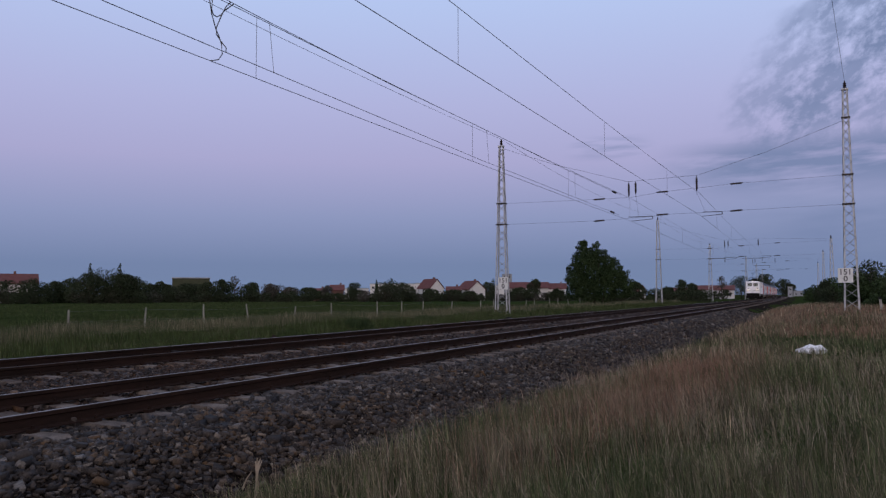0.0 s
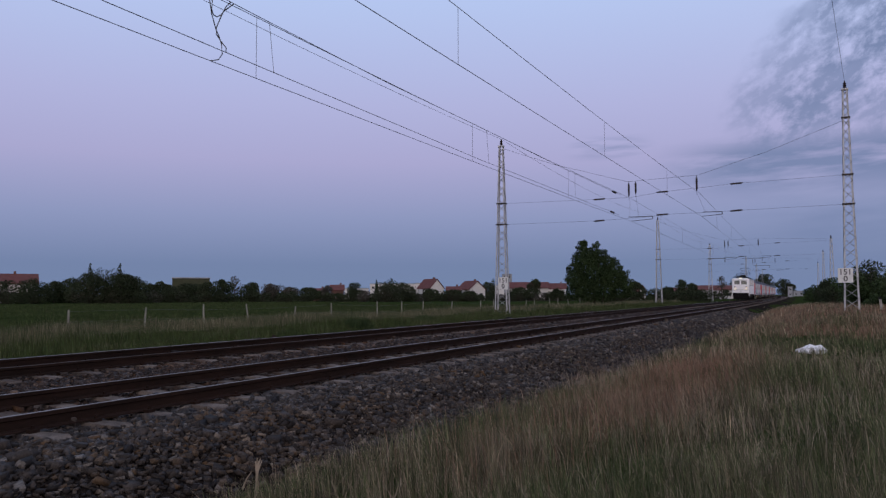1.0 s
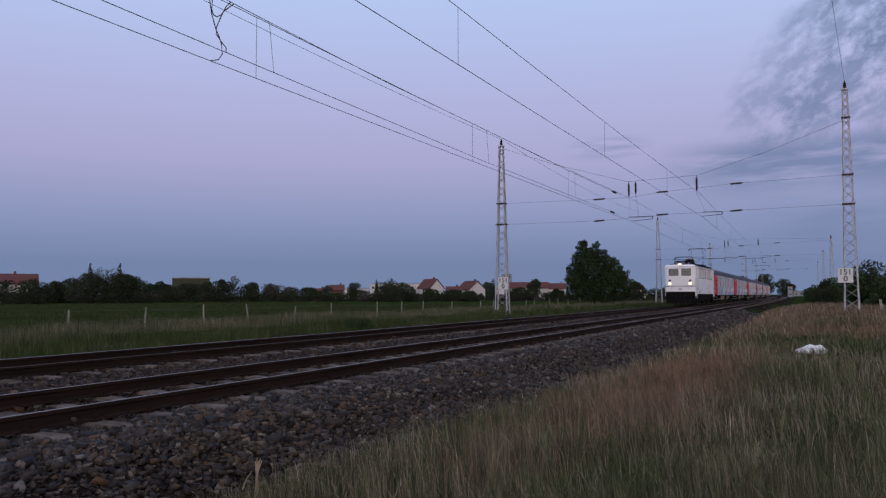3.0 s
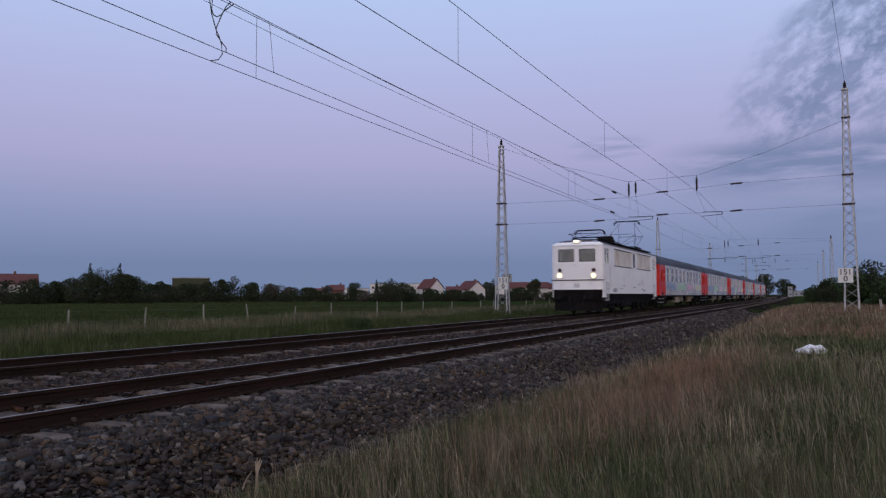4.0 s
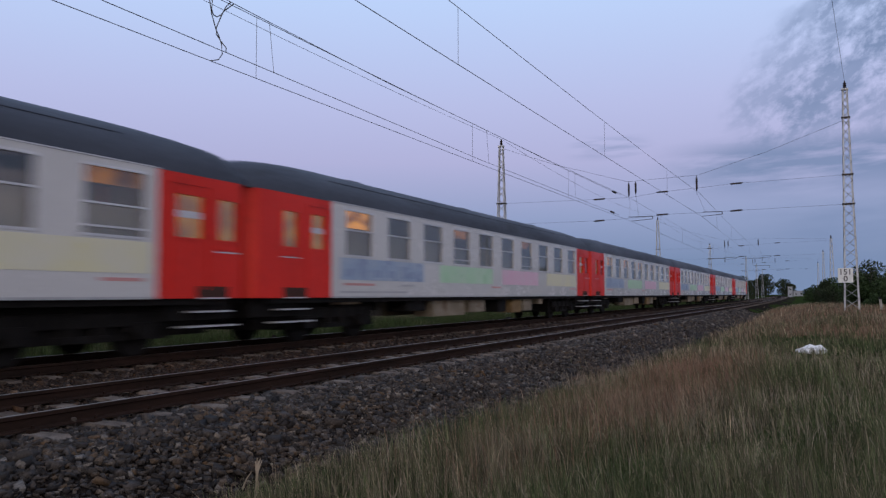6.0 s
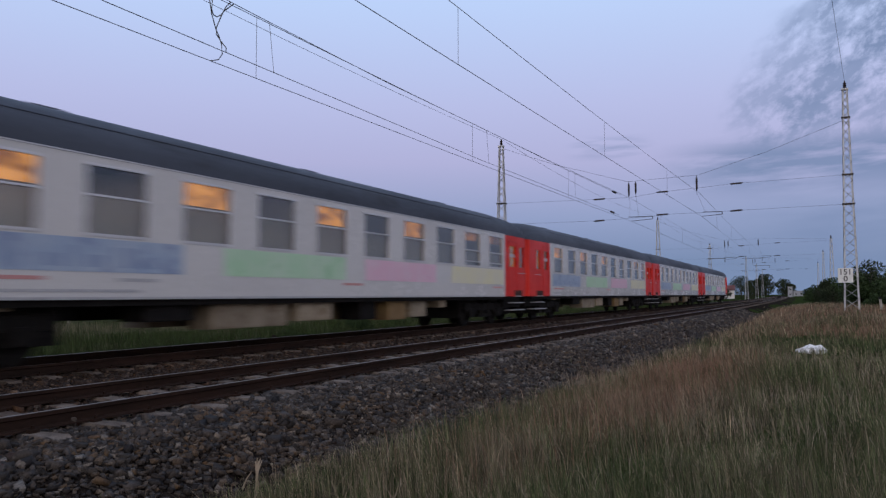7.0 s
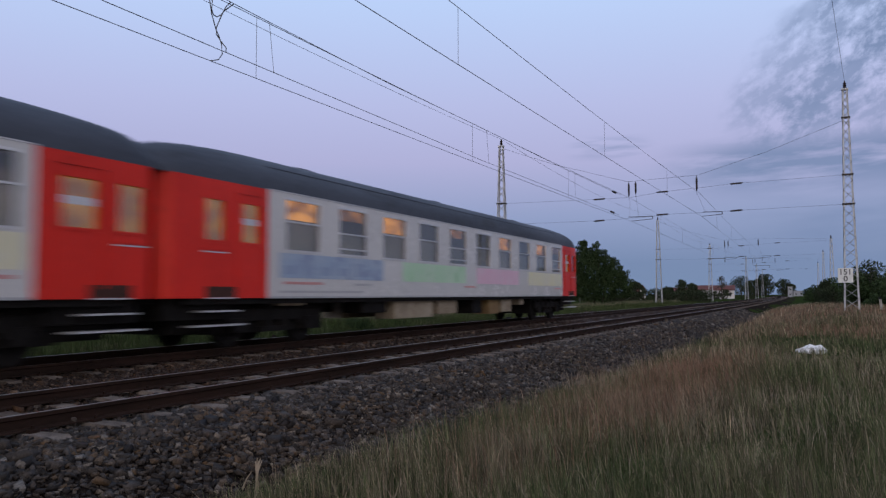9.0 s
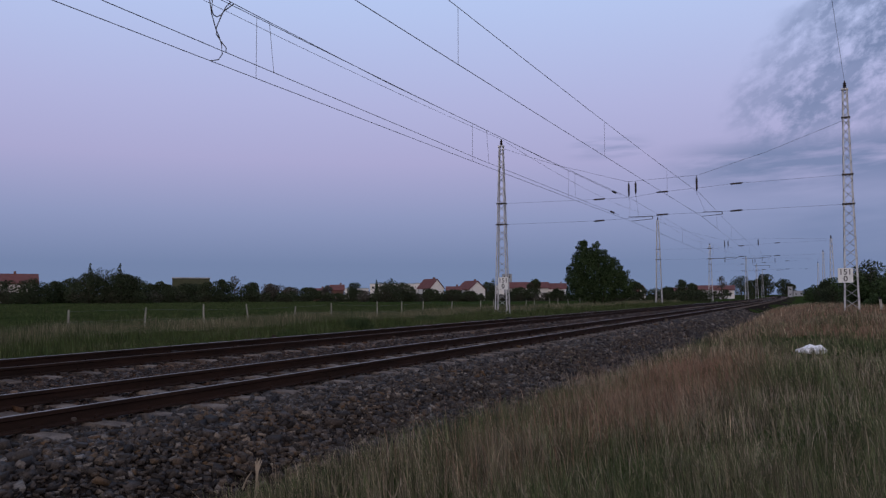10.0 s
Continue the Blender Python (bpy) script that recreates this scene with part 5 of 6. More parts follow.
cross_span(SPAN_Y, 0.0)
for k in (1, 2):
    cross_span(SPAN_Y + SPAN * k, bend(SPAN_Y + SPAN * k), False)
insulator(at_y(ov_c, 49.5), at_y(ov_c, 50.6), 0.07)
insulator(at_y(ov_m, 50.0), at_y(ov_m, 51.1), 0.07)

# ---------------------------------------------------------------- meadow, fence, grass
GRASS_R = grass_mat("verge_grass", (0.066, 0.084, 0.036), (0.238, 0.188, 0.136), 3.0, -0.63, (24.0, 22.0))
GRASS_L = grass_mat("far_verge_grass", (0.040, 0.058, 0.020), (0.125, 0.110, 0.066), 8.0, -0.90, spread=0.55)
GRASS_D = grass_mat("dry_fence_grass", (0.050, 0.062, 0.028), (0.175, 0.155, 0.108), 5.0, -0.66, spread=0.45)
GRASS_M = grass_mat("low_meadow_grass", (0.036, 0.053, 0.019), (0.075, 0.075, 0.040), 6.0, -0.95, spread=0.35)
RED_GRASS = mat("reddish_dry_grass", (0.27, 0.165, 0.115), (0.16, 0.105, 0.075), scale=2, rough=0.8, bump=0, island=0.5, spec=0.05)
DRY = mat("pale_dry_stalk", (0.39, 0.32, 0.24), (0.24, 0.195, 0.145), scale=3, rough=0.8, bump=0, island=0.4, spec=0.1)
LEAF = mat("dark_leaves", (0.044, 0.066, 0.026), (0.024, 0.040, 0.016), scale=0.5, fine=3, rough=0.8, bump=0, island=0.45, spec=0.08)
LEAF_FAR = mat("far_dark_leaves", (0.042, 0.054, 0.028), (0.025, 0.035, 0.020), stain=(0.050, 0.047, 0.034), stain_scale=0.06, stain_at=0.50, scale=0.2, fine=2, rough=0.85, bump=0, island=0.40, spec=0.05)
LEAF_BROWN = mat("brown_spring_twigs", (0.062, 0.055, 0.042), (0.042, 0.037, 0.029), scale=0.3, fine=2, rough=0.85, bump=0, island=0.25)
BARK = mat("dark_bark", (0.050, 0.038, 0.028), (0.028, 0.022, 0.018), scale=6, fine=30, rough=0.9, bump=0.5)
WOOD_POST = mat("weathered_post_wood", (0.26, 0.25, 0.21), (0.15, 0.145, 0.125), scale=6, fine=40, rough=0.9, bump=0.3, vary=0.2)


def blades(x, y, height, width, rng, lean=0.32, drift=(-0.10, 0.0)):
    """One bent, tapered blade at each place: five corners, a quad and a tip."""
    n = len(x)
    z = ground_z(x, y) - 0.02
    az = rng.uniform(0, 2 * np.pi, n) * 0.85 + 9.0 * patch(x, y, 2.3, 9.0) + 5.0 * patch(x, y, 5.1, 3.0)
    ln = np.abs(rng.normal(0, lean, n)) * height
    dx, dy = np.cos(az) * ln + drift[0] * height, np.sin(az) * ln + drift[1] * height
    fa = rng.uniform(0, np.pi, n)
    wx, wy = np.cos(fa) * width / 2, np.sin(fa) * width / 2
    base = np.stack([x, y, z], -1)
    mid = base + np.stack([dx * 0.33, dy * 0.33, height * 0.58], -1)
    tip = base + np.stack([dx, dy, height * np.clip(1 - (ln / height) ** 2 * 0.35, 0.4, 1)], -1)
    w = np.stack([wx, wy, np.zeros(n)], -1)
    v = np.stack([base - w, base + w, mid - w * 0.75, mid + w * 0.75, tip], 1)
    i = (np.arange(n) * 5)[:, None]
    f = np.concatenate([i + [[0, 1, 3]], i + [[0, 3, 2]], i + [[2, 3, 4]]], 1).reshape(-1, 3)
    return v.reshape(-1, 3), f


def patch(x, y, k, seed):
    """Slow waves over the plan, 0 to 1, for tall and short patches."""
    a = np.sin(x * 0.9 * k + seed) * np.sin(y * 0.55 * k + seed * 1.7) + 0.6 * np.sin(x * 2.1 * k - y * 1.1 * k + seed * 3.1) + 0.4 * np.sin(y * 2.9 * k + x * 0.7 * k + seed)
    return np.clip(0.5 + a / 3.2, 0, 1)


def sow_verge():
    rng = np.random.default_rng(11)
    vs, fs, off = [], [], 0
    for r0, r1, dens, w, a0, a1 in ((0.5, 8.0, 420, 0.006, 9, 300), (8.0, 22.0, 130, 0.012, 9, 200), (3.0, 8.0, 3400, 0.0032, -60, 9), (8.0, 14.0, 1700, 0.0048, -60, 9), (14.0, 26.0, 420, 0.0095, -60, 9), (26.0, 48.0, 260, 0.014, -60, 9), (48.0, 95.0, 90, 0.028, -60, 9)):
        a0, a1 = radians(a0), radians(a1)
        area = 0.5 * (a1 - a0) * (r1 ** 2 - r0 ** 2)
        n = int(area * dens)
        r = np.sqrt(rng.uniform(r0 ** 2, r1 ** 2, n))
        a = rng.uniform(a0, a1, n)
        x, y = EYE.x + r * np.sin(a), r * np.cos(a)
        u = x - bends(y)
        edge = verge_edge(x, y)
        keep = (rng.uniform(size=n) < 0.02 * (u > edge - 0.8) * (y > 12) + 0.12 * (u > edge) + smooth_step(0.0, 0.7, u - edge)) & (u > edge - 0.8) & (u < 60)
        # tufts: thin out between them
        keep &= rng.uniform(size=n) < 0.12 + 0.88 * patch(x, y, 3.3, 5.0) ** 1.4
        x, y, u = x[keep], y[keep], u[keep]
        tall = 0.20 + 0.36 * patch(x, y, 0.55, 1.0) * smooth_step(7.4, 9.2, u)
        tall *= 1 - 0.45 * smooth_step(10.6, 11.6, u) * (1 - smooth_step(13.0, 15.0, u)) * smooth_step(14, 18, y) * (1 - smooth_step(27, 33, y))
        h = tall * rng.uniform(0.45, 1.25, len(x))
        v, f = blades(x, y, h, w * rng.uniform(0.6, 1.5, len(x)), rng, 0.46)
        vs.append(v)
        fs.append(f + off)
        off += len(v)
    # dry stalks that stand over the rest, and bent ones lying across it
    n = 21000
    r, a = np.sqrt(rng.uniform(3.5 ** 2, 20.0 ** 2, n)), rng.uniform(radians(-48), radians(8), n)
    x, y = EYE.x + r * np.sin(a), r * np.cos(a)
    keep = (x > 8.0) & (rng.uniform(size=n) < 0.2 + 0.8 * patch(x, y, 0.8, 6.0))
    x, y = x[keep], y[keep]
    v, f = blades(x, y, rng.uniform(0.22, 0.50, len(x)), 0.0027 + 0.00017 * y, rng, 0.72)
    # reddish patch of taller seeding grass
    n = 11000
    gx, gy = 9.8 + 0.5 * rng.normal(size=n), 12.0 + 2.6 * rng.normal(size=n)
    gx += 0.06 * (gy - 12.2)
    ok = (gx > verge_edge(gx, gy) + 0.3) & (rng.uniform(size=n) < 0.15 + 0.85 * patch(gx, gy, 2.6, 1.5))
    gx, gy = gx[ok], gy[ok]
    rv, rf = blades(gx, gy, rng.uniform(0.30, 0.62, len(gx)), 0.0026 + 0.00025 * gy, rng, 0.22)
    # and the dry slope towards the tall mast
    n = 26000
    hx, hy = rng.uniform(8.6, 24.0, n), rng.uniform(28.0, 75.0, n)
    ok = (hx > verge_edge(hx, hy) + 0.6) & (rng.uniform(size=n) < 0.1 + 0.9 * patch(hx, hy, 0.7, 3.5))
    hx, hy = hx[ok], hy[ok]
    hv, hf = blades(hx, hy, rng.uniform(0.28, 0.55, len(hx)), 0.006 + 0.0003 * hy, rng, 0.3)
    rf = np.concatenate([rf, hf + len(rv)])
    rv = np.concatenate([rv, hv])
    tagged(raw("reddish_grass", rv, rf, RED_GRASS), "patch of tall reddish dry seeding grass", "grass", kind="stuff")
    tagged(raw("dry_stalks", v, f, DRY), "pale dry grass stalks standing over the verge", "grass", kind="stuff")
    tagged(raw("verge_grass", np.concatenate(vs), np.concatenate(fs), GRASS_R), "tall dry and green grass beside the ballast", "grass", kind="stuff")


def sow_meadow():
    rng = np.random.default_rng(12)
    belts = (("far_verge_grass", "rank dark green grass between the far track and the fence", GRASS_L, ((-10.0, -3.5, 5, 45, 330, 0.011, 0.42), (-10.0, -3.5, 45, 140, 70, 0.03, 0.48))),
             ("dry_fence_grass", "pale seeding grass standing along the meadow fence", GRASS_D, ((-17.5, -10.0, 8, 60, 190, 0.012, 0.50), (-17.5, -10.0, 60, 150, 40, 0.035, 0.55))),
             ("meadow_grass", "low even green grass of the meadow", GRASS_M, ((-70, -17.5, 15, 110, 30, 0.035, 0.20), (-110, -70, 40, 140, 8, 0.07, 0.22))))
    for name, label, material, areas in belts:
        vs, fs, off = [], [], 0
        for u0, u1, y0, y1, dens, w, hh in areas:
            n = int((u1 - u0) * (y1 - y0) * dens)
            u, y = rng.uniform(u0, u1, n), rng.uniform(y0, y1, n)
            x = u + bends(y)
            keep = rng.uniform(size=n) < 0.35 + 0.65 * patch(x, y, 1.1, 4.0)
            keep &= rng.uniform(size=n) < smooth_step(-3.5, -4.6, u) + 0.05
            keep &= y > -(x - EYE.x) * 0.45
            x, y = x[keep], y[keep]
            h = hh * (0.55 + 0.8 * patch(x, y, 0.5, 7.0)) * rng.uniform(0.5, 1.2, len(x))
            v, f = blades(x, y, h, w * rng.uniform(0.6, 1.5, len(x)), rng, 0.25)
            vs.append(v)
            fs.append(f + off)
            off += len(v)
        tagged(raw(name, np.concatenate(vs), np.concatenate(fs), material), label, "grass", kind="stuff")
    # rank weeds that stand over the far verge
    for cx, cy, rad, top in ((-7.0, 30.7, 0.55, 0.80), (-7.9, 31.3, 0.45, 0.60), (-6.2, 24.0, 0.5, 0.45), (-8.5, 40.0, 0.7, 0.55)):
        n = 700
        r, a = rad * np.sqrt(rng.uniform(0, 1, n)), rng.uniform(0, 6.28, n)
        x, y = cx + r * np.cos(a), cy + r * np.sin(a)
        v, f = blades(x, y, top * (1 - 0.55 * (r / rad) ** 2) * rng.uniform(0.6, 1.15, n), rng.uniform(0.02, 0.05, n), rng, 0.35)
        tagged(raw("weed_clump", v, f, LEAF), "dark rank weed clump on the far verge", "weed", "weeds")


def fence():
    """Grey posts with two wires along the meadow."""
    rng = random.Random(4)
    f = thing("fence", "weathered grey post-and-wire fence along the meadow", "fence")
    ys = [22.2, 26.3, 29.9, 33.6, 37.2, 41.3, 47.0, 50.7, 54.4, 59.8, 65.6, 69.5, 73.4, 77.6, 81.5, 86, 90, 95, 100, 105, 110]
    for y in ys:
        x = -16 + rng.uniform(-0.2, 0.2)
        g = float(ground_z(x, y))
        bm = B()
        h = rng.uniform(0.92, 1.20)
        lean = rng.choice((-0.22, -0.05, 0.0, 0.04, 0.05, 0.16))
        disc_stack(bm, (x, y, g - 0.3), (x + lean, y + rng.uniform(-0.08, 0.08), g + h), [(0, 0.05), (0.5, 0.045), (0.96, 0.04), (1, 0.025)], 8)
        part("post", bm, WOOD_POST, f)
    for z in (0.40, 0.85):
        bm = B()
        pts = [(-16, y, float(ground_z(-16, y)) + z) for y in ys]
        tube(bm, pts, 0.003, 4, cap=False)
        part("fence_wire", bm, WIRE, f)


def leaf_cloud(blobs, count, size, rng, flat=0.75):
    """Small leaf quads over the lumps of a crown, thick inside, ragged outside."""
    w = np.array([b[3] ** 2 for b in blobs], float)
    pick = rng.choice(len(blobs), count, p=w / w.sum())
    c = np.array([b[:3] for b in blobs])[pick]
    r = np.array([b[3] for b in blobs])[pick]
    d = rng.normal(size=(count, 3))
    d /= np.linalg.norm(d, axis=1)[:, None]
    rad = r * (1 - np.abs(rng.normal(0, 0.20, count))) * (1 + 0.18 * (rng.uniform(size=count) < 0.12))
    p = c + d * rad[:, None] * np.array([1, 1, flat])
    a = rng.normal(size=(count, 3))
    a /= np.linalg.norm(a, axis=1)[:, None]
    b = np.cross(a, rng.normal(size=(count, 3)))
    b /= np.linalg.norm(b, axis=1)[:, None]
    s = size * rng.uniform(0.6, 1.4, count)[:, None]
    v = np.stack([p - a * s * 0.6, p + b * s * 0.32, p + a * s * 0.6, p - b * s * 0.32], 1)
    return v.reshape(-1, 3), np.arange(count * 4).reshape(-1, 4)


def tree(name, x, y, half, top, label, rng, leaves=900, leaf=0.55, material=None, shape="round", foot=None, group="trees", category="tree", low=0.12):
    g = float(ground_z(x, y)) if foot is None else foot
    t = thing(name, label, category, group, at=pose(x, y, g))
    H = top - g
    bm = B()
    rt = max(0.06, H * 0.028)
    tube(bm, [(0, 0, -0.2), (rng.uniform(-0.1, 0.1), 0, H * 0.4), (rng.uniform(-0.2, 0.2), rng.uniform(-0.2, 0.2), H * 0.82)], rt, 7, rt * 0.25)
    for k in range(6):
        a = rng.uniform(0, 6.28)
        z = H * rng.uniform(0.25, 0.6)
        tube(bm, [(0, 0, z), (math.cos(a) * half * 0.45, math.sin(a) * half * 0.45, z + H * 0.12), (math.cos(a) * half * 0.75, math.sin(a) * half * 0.75, z + H * 0.25)], rt * 0.4, 5, rt * 0.1)
    part("trunk", bm, BARK, t)
    blobs = []
    n = 24 if shape == "round" else 16
    for k in range(n):
        f = rng.uniform(low, 0.93)
        if shape == "tall":
            f = low + (0.97 - low) * k / (n - 1)
            w = half * (1.0 - 0.75 * f ** 1.5) * rng.uniform(0.8, 1.2)
            blobs.append((rng.uniform(-0.3, 0.3) * w, rng.uniform(-0.3, 0.3) * w, H * f, w))
        else:
            w = half * math.sqrt(max(0.05, 1 - (2 * abs(f - 0.40)) ** 2.2))
            a = rng.uniform(0, 6.28)
            rr = rng.uniform(0.2, 0.78) * w
            br = max(0.16 * half, min(half * rng.uniform(0.26, 0.48), H * (1 - f) * 0.95))
            blobs.append((math.cos(a) * rr, math.sin(a) * rr, H * f, br))
    v, f = leaf_cloud(blobs, leaves, leaf, np.random.default_rng(rng.randrange(10 ** 6)), 0.85)
    v[:, 2] = np.maximum(v[:, 2], 0.02)
    raw("crown", v, f, material or LEAF_FAR, t)
    return t


FAR_TREES = [(-127.6, 97.1, 2.88, 4.2), (-126.5, 102.0, 2.65, 4.5), (-129.3, 108.3, 2.06, 4.2), (-132.5, 115.5, 2.14, 5.3), (-113.4, 107.3, 3.81, 6.7), (-115.6, 105.5, 3.0, 5.6), (-111.4, 109.5, 3.0, 5.5), (-110.5, 112.0, 2.6, 4.8), (-114.2, 113.9, 2.62, 5.3), (-126.0, 130.6, 2.20, 3.8),
             (-128.2, 135.6, 1.65, 4.5), (-119.5, 130.2, 1.43, 3.5), (-113.4, 129.2, 2.77, 3.8), (-106.6, 128.8, 1.75, 4.0), (-114.3, 141.9, 2.05, 4.9), (-115.8, 153.9, 2.16, 4.5), (-105.8, 149.1, 2.49, 3.9)]
MID_TREES = [(-114.1, 167.9, 1.94, 3.3), (-107.3, 166.8, 2.05, 3.2), (-100.6, 165.3, 1.54, 3.6), (-102.8, 181.8, 1.66, 4.6), (-74.7, 152.0, 3.51, 4.4), (-74.3, 158.0, 2.77, 4.1), (-73.6, 169.7, 2.20, 2.5), (-66.5, 167.6, 2.85, 2.3),
             (-62.8, 169.2, 2.14, 2.1), (-87.8, 240.1, 2.60, 5.4), (-53.2, 178.5, 2.20, 2.8), (-70.8, 241.2, 1.97, 6.3), (-44.8, 181.3, 1.76, 2.5)]
LINE_TREES = [(-24.0, 237.3, 2.40, 5.7), (-24.6, 216.9, 2.03, 3.7), (-28.7, 195.8, 1.70, 4.5), (-22.2, 247.7, 1.93, 4.8), (-12.2, 300.0, 4.2, 8.2), (-10.9, 330.0, 3.4, 6.9), (-27.5, 749.0, 8.5, 20.0), (-34.0, 760.0, 7.0, 16.0), (-18.7, 899.0, 9.0, 18.7), (-12.0, 905.0, 7.0, 13.0)]


def plant_trees():
    rng = random.Random(21)
    # the lone dark tree by the line: several stems of crown side by side
    g = float(ground_z(-15, 105))
    t = thing("broadleaf_tree", "dense dark green broadleaf tree by the railway line", "tree", at=pose(-15, 105, g))
    bm = B()
    tube(bm, [(-0.4, 0, -0.3), (-0.5, 0, 2.5), (-1.2, 0.1, 7.4)], 0.22, 8, 0.05)
    tube(bm, [(0.6, 0, -0.3), (0.9, 0.1, 2.2), (1.6, 0, 5.8)], 0.18, 8, 0.04)
    for a, z in ((0.3, 1.6), (2.2, 2.4), (3.6, 3.0), (5.0, 3.8), (1.2, 4.4)):
        tube(bm, [(0, 0, z), (math.cos(a) * 1.4, math.sin(a) * 1.4, z + 0.9), (math.cos(a) * 2.6, math.sin(a) * 2.2, z + 2.0)], 0.09, 6, 0.02)
    part("trunk", bm, BARK, t)
    blobs = [(-2.0, 0, 8.5, 0.35), (-0.1, 0, 8.3, 0.4), (-2.2, 0, 7.6, 0.75), (-1.3, 0.3, 7.0, 1.0), (-2.6, 0.2, 6.5, 1.1), (-0.2, 0, 7.5, 0.7), (0.2, -0.2, 6.7, 1.1), (-1.6, -0.5, 5.6, 1.6), (0.6, 0.4, 5.6, 1.5), (1.7, 0, 5.8, 0.9), (2.5, 0.2, 5.1, 0.95),
             (-3.3, 0, 5.0, 1.0), (-3.5, 0.4, 3.6, 1.15), (-2.6, -0.6, 3.6, 1.7), (0.0, -0.6, 3.8, 2.0), (2.2, -0.3, 3.7, 1.7), (3.4, 0.2, 4.0, 0.85), (3.9, 0, 2.9, 0.9), (3.2, -0.4, 2.2, 1.4), (1.0, -0.6, 1.9, 1.8), (-1.4, -0.6, 1.9, 1.8), (-3.3, 0, 1.9, 1.25), (4.1, 0.2, 1.7, 0.7)]
    blobs += [(-1.0, 0, 4.6, 1.9), (0.9, 0, 3.0, 2.0), (-2.2, 0, 2.6, 1.7), (2.6, 0.1, 3.2, 1.5), (-0.6, 0.1, 6.3, 1.1), (-1.9, 0.1, 8.0, 0.5)]
    # sprays of twigs that break the outline
    sprays = np.random.default_rng(8)
    for bx, by, bz, br in list(blobs):
        for _ in range(4):
            d = sprays.normal(size=3)
            d[2] = abs(d[2]) * 0.9 - 0.2
            d = d / np.linalg.norm(d) * br * sprays.uniform(0.95, 1.18)
            blobs.append((bx + d[0], by + d[1] * 0.8, max(0.5, bz + d[2]), sprays.uniform(0.22, 0.42)))
    v, f = leaf_cloud(blobs, 46000, 0.18, np.random.default_rng(2), 0.95)
    raw("crown", v, f, LEAF, t)
    for x, y, half, top in FAR_TREES + MID_TREES:
        brown = rng.random() < 0.15
        tree("broadleaf_tree", x, y, half * 1.45, top + 0.2, "far dark broadleaf tree behind the meadow" if not brown else "far brownish half-bare tree behind the meadow", rng, 5200, 0.27, LEAF_BROWN if brown else None, group="far trees", low=0.02)
    for x, y, half, top in LINE_TREES:
        tree("broadleaf_tree", x, y, half * 1.15, top, "dark green tree beside the far railway line", rng, 3600, 0.32 if y < 400 else 0.85, group="trees by the line", low=0.03)
    for x, y, half, top in ((-119.0, 108.4, 0.75, 7.7), (-112.8, 110.3, 0.8, 7.8), (-93.2, 259.5, 1.5, 7.1), (-92.5, 176.0, 0.6, 5.2)):
        tree("poplar_tree", x, y, half, top, "slender dark poplar behind the meadow", rng, 1800, 0.26, shape="tall", group="poplars", low=0.1)
    # bare-crowned trees
    for x, y, half, top in ((-115.7, 147.4, 2.0, 6.2), (-12.5, 238.0, 1.9, 6.6)):
        tree("bare_tree", x, y, half, top, "thin half-bare tree with open twigs", rng, 420, 0.30, LEAF_BROWN, group="bare trees", low=0.45)
    # hedge rows
    for k, (x0, y0, x1, y1, n, top) in enumerate(((-150, 92, -112, 128, 16, 2.6), (-118, 132, -84, 160, 16, 2.2), (-84, 160, -66, 172, 8, 1.7), (-66, 178, -30, 190, 14, 1.55), (-26, 160, -7, 172, 10, 2.3))):
        for q in range(n):
            f = (q + rng.uniform(-0.3, 0.3)) / n
            tree("hedge_shrub", x0 + (x1 - x0) * f, y0 + (y1 - y0) * f, rng.uniform(1.7, 2.6), top * rng.uniform(0.75, 1.15), "dark hedge shrub at the meadow's far edge", rng, 1100, 0.27, LEAF_BROWN if rng.random() < 0.10 else None, group="hedge shrubs", category="shrub", low=0.0)
    # bushes by the tall mast
    for x, y, half, top in ((15.2, 76, 1.5, 3.1), (16.4, 78, 2.3, 4.2), (19.0, 80, 2.6, 4.3), (22.0, 82, 2.6, 4.4), (18.2, 74, 2.0, 3.0), (15.2, 92, 1.6, 3.2), (12.9, 108, 1.5, 2.9), (14.2, 112, 1.9, 3.4), (16.5, 104, 2.0, 3.6), (12.0, 128, 1.4, 2.6), (20.8, 72, 2.0, 3.2), (13.6, 100, 1.7, 2.0), (15.6, 86, 1.8, 2.2), (17.0, 72, 1.6, 2.3), (16.6, 90, 2.2, 3.4), (18.4, 84, 2.6, 4.0), (11.3, 140, 1.5, 2.2), (19.5, 68, 1.6, 2.2)):
        tree("bush", x, y, half, top, "dark leafy bush beside the dry grass", rng, 4200, 0.16, LEAF if rng.random() < 0.6 else LEAF_FAR, group="bushes by the mast", category="shrub", low=0.0)
    for x, y in ((-21.5, 262), (-18.0, 262), (-14.5, 263), (-25.0, 262)):
        tree("hedge_shrub", x, y, 2.6, rng.uniform(2.2, 2.9), "dark hedge shrub before a far house", rng, 500, 0.45, group="hedge shrubs", category="shrub", low=0.0)


# ---------------------------------------------------------------- far houses
RENDER_W = mat("pale_house_render", (0.64, 0.62, 0.60), (0.55, 0.54, 0.52), scale=0.6, fine=4, rough=0.85, bump=0.05, vary=0.08)
TILE_R = mat("red_brown_roof_tiles", (0.125, 0.040, 0.034), (0.085, 0.032, 0.028), scale=1.2, fine=8, rough=0.85, bump=0.2)
BRICK_R = mat("dull_red_brickwork", (0.16, 0.085, 0.065), (0.11, 0.062, 0.05), scale=1.0, fine=9, rough=0.9, bump=0.1)
IVY = mat("ivy_covered_wall", (0.060, 0.064, 0.036), (0.042, 0.048, 0.026), scale=0.7, fine=5, rough=0.9, bump=0.4, bump_dist=0.08)
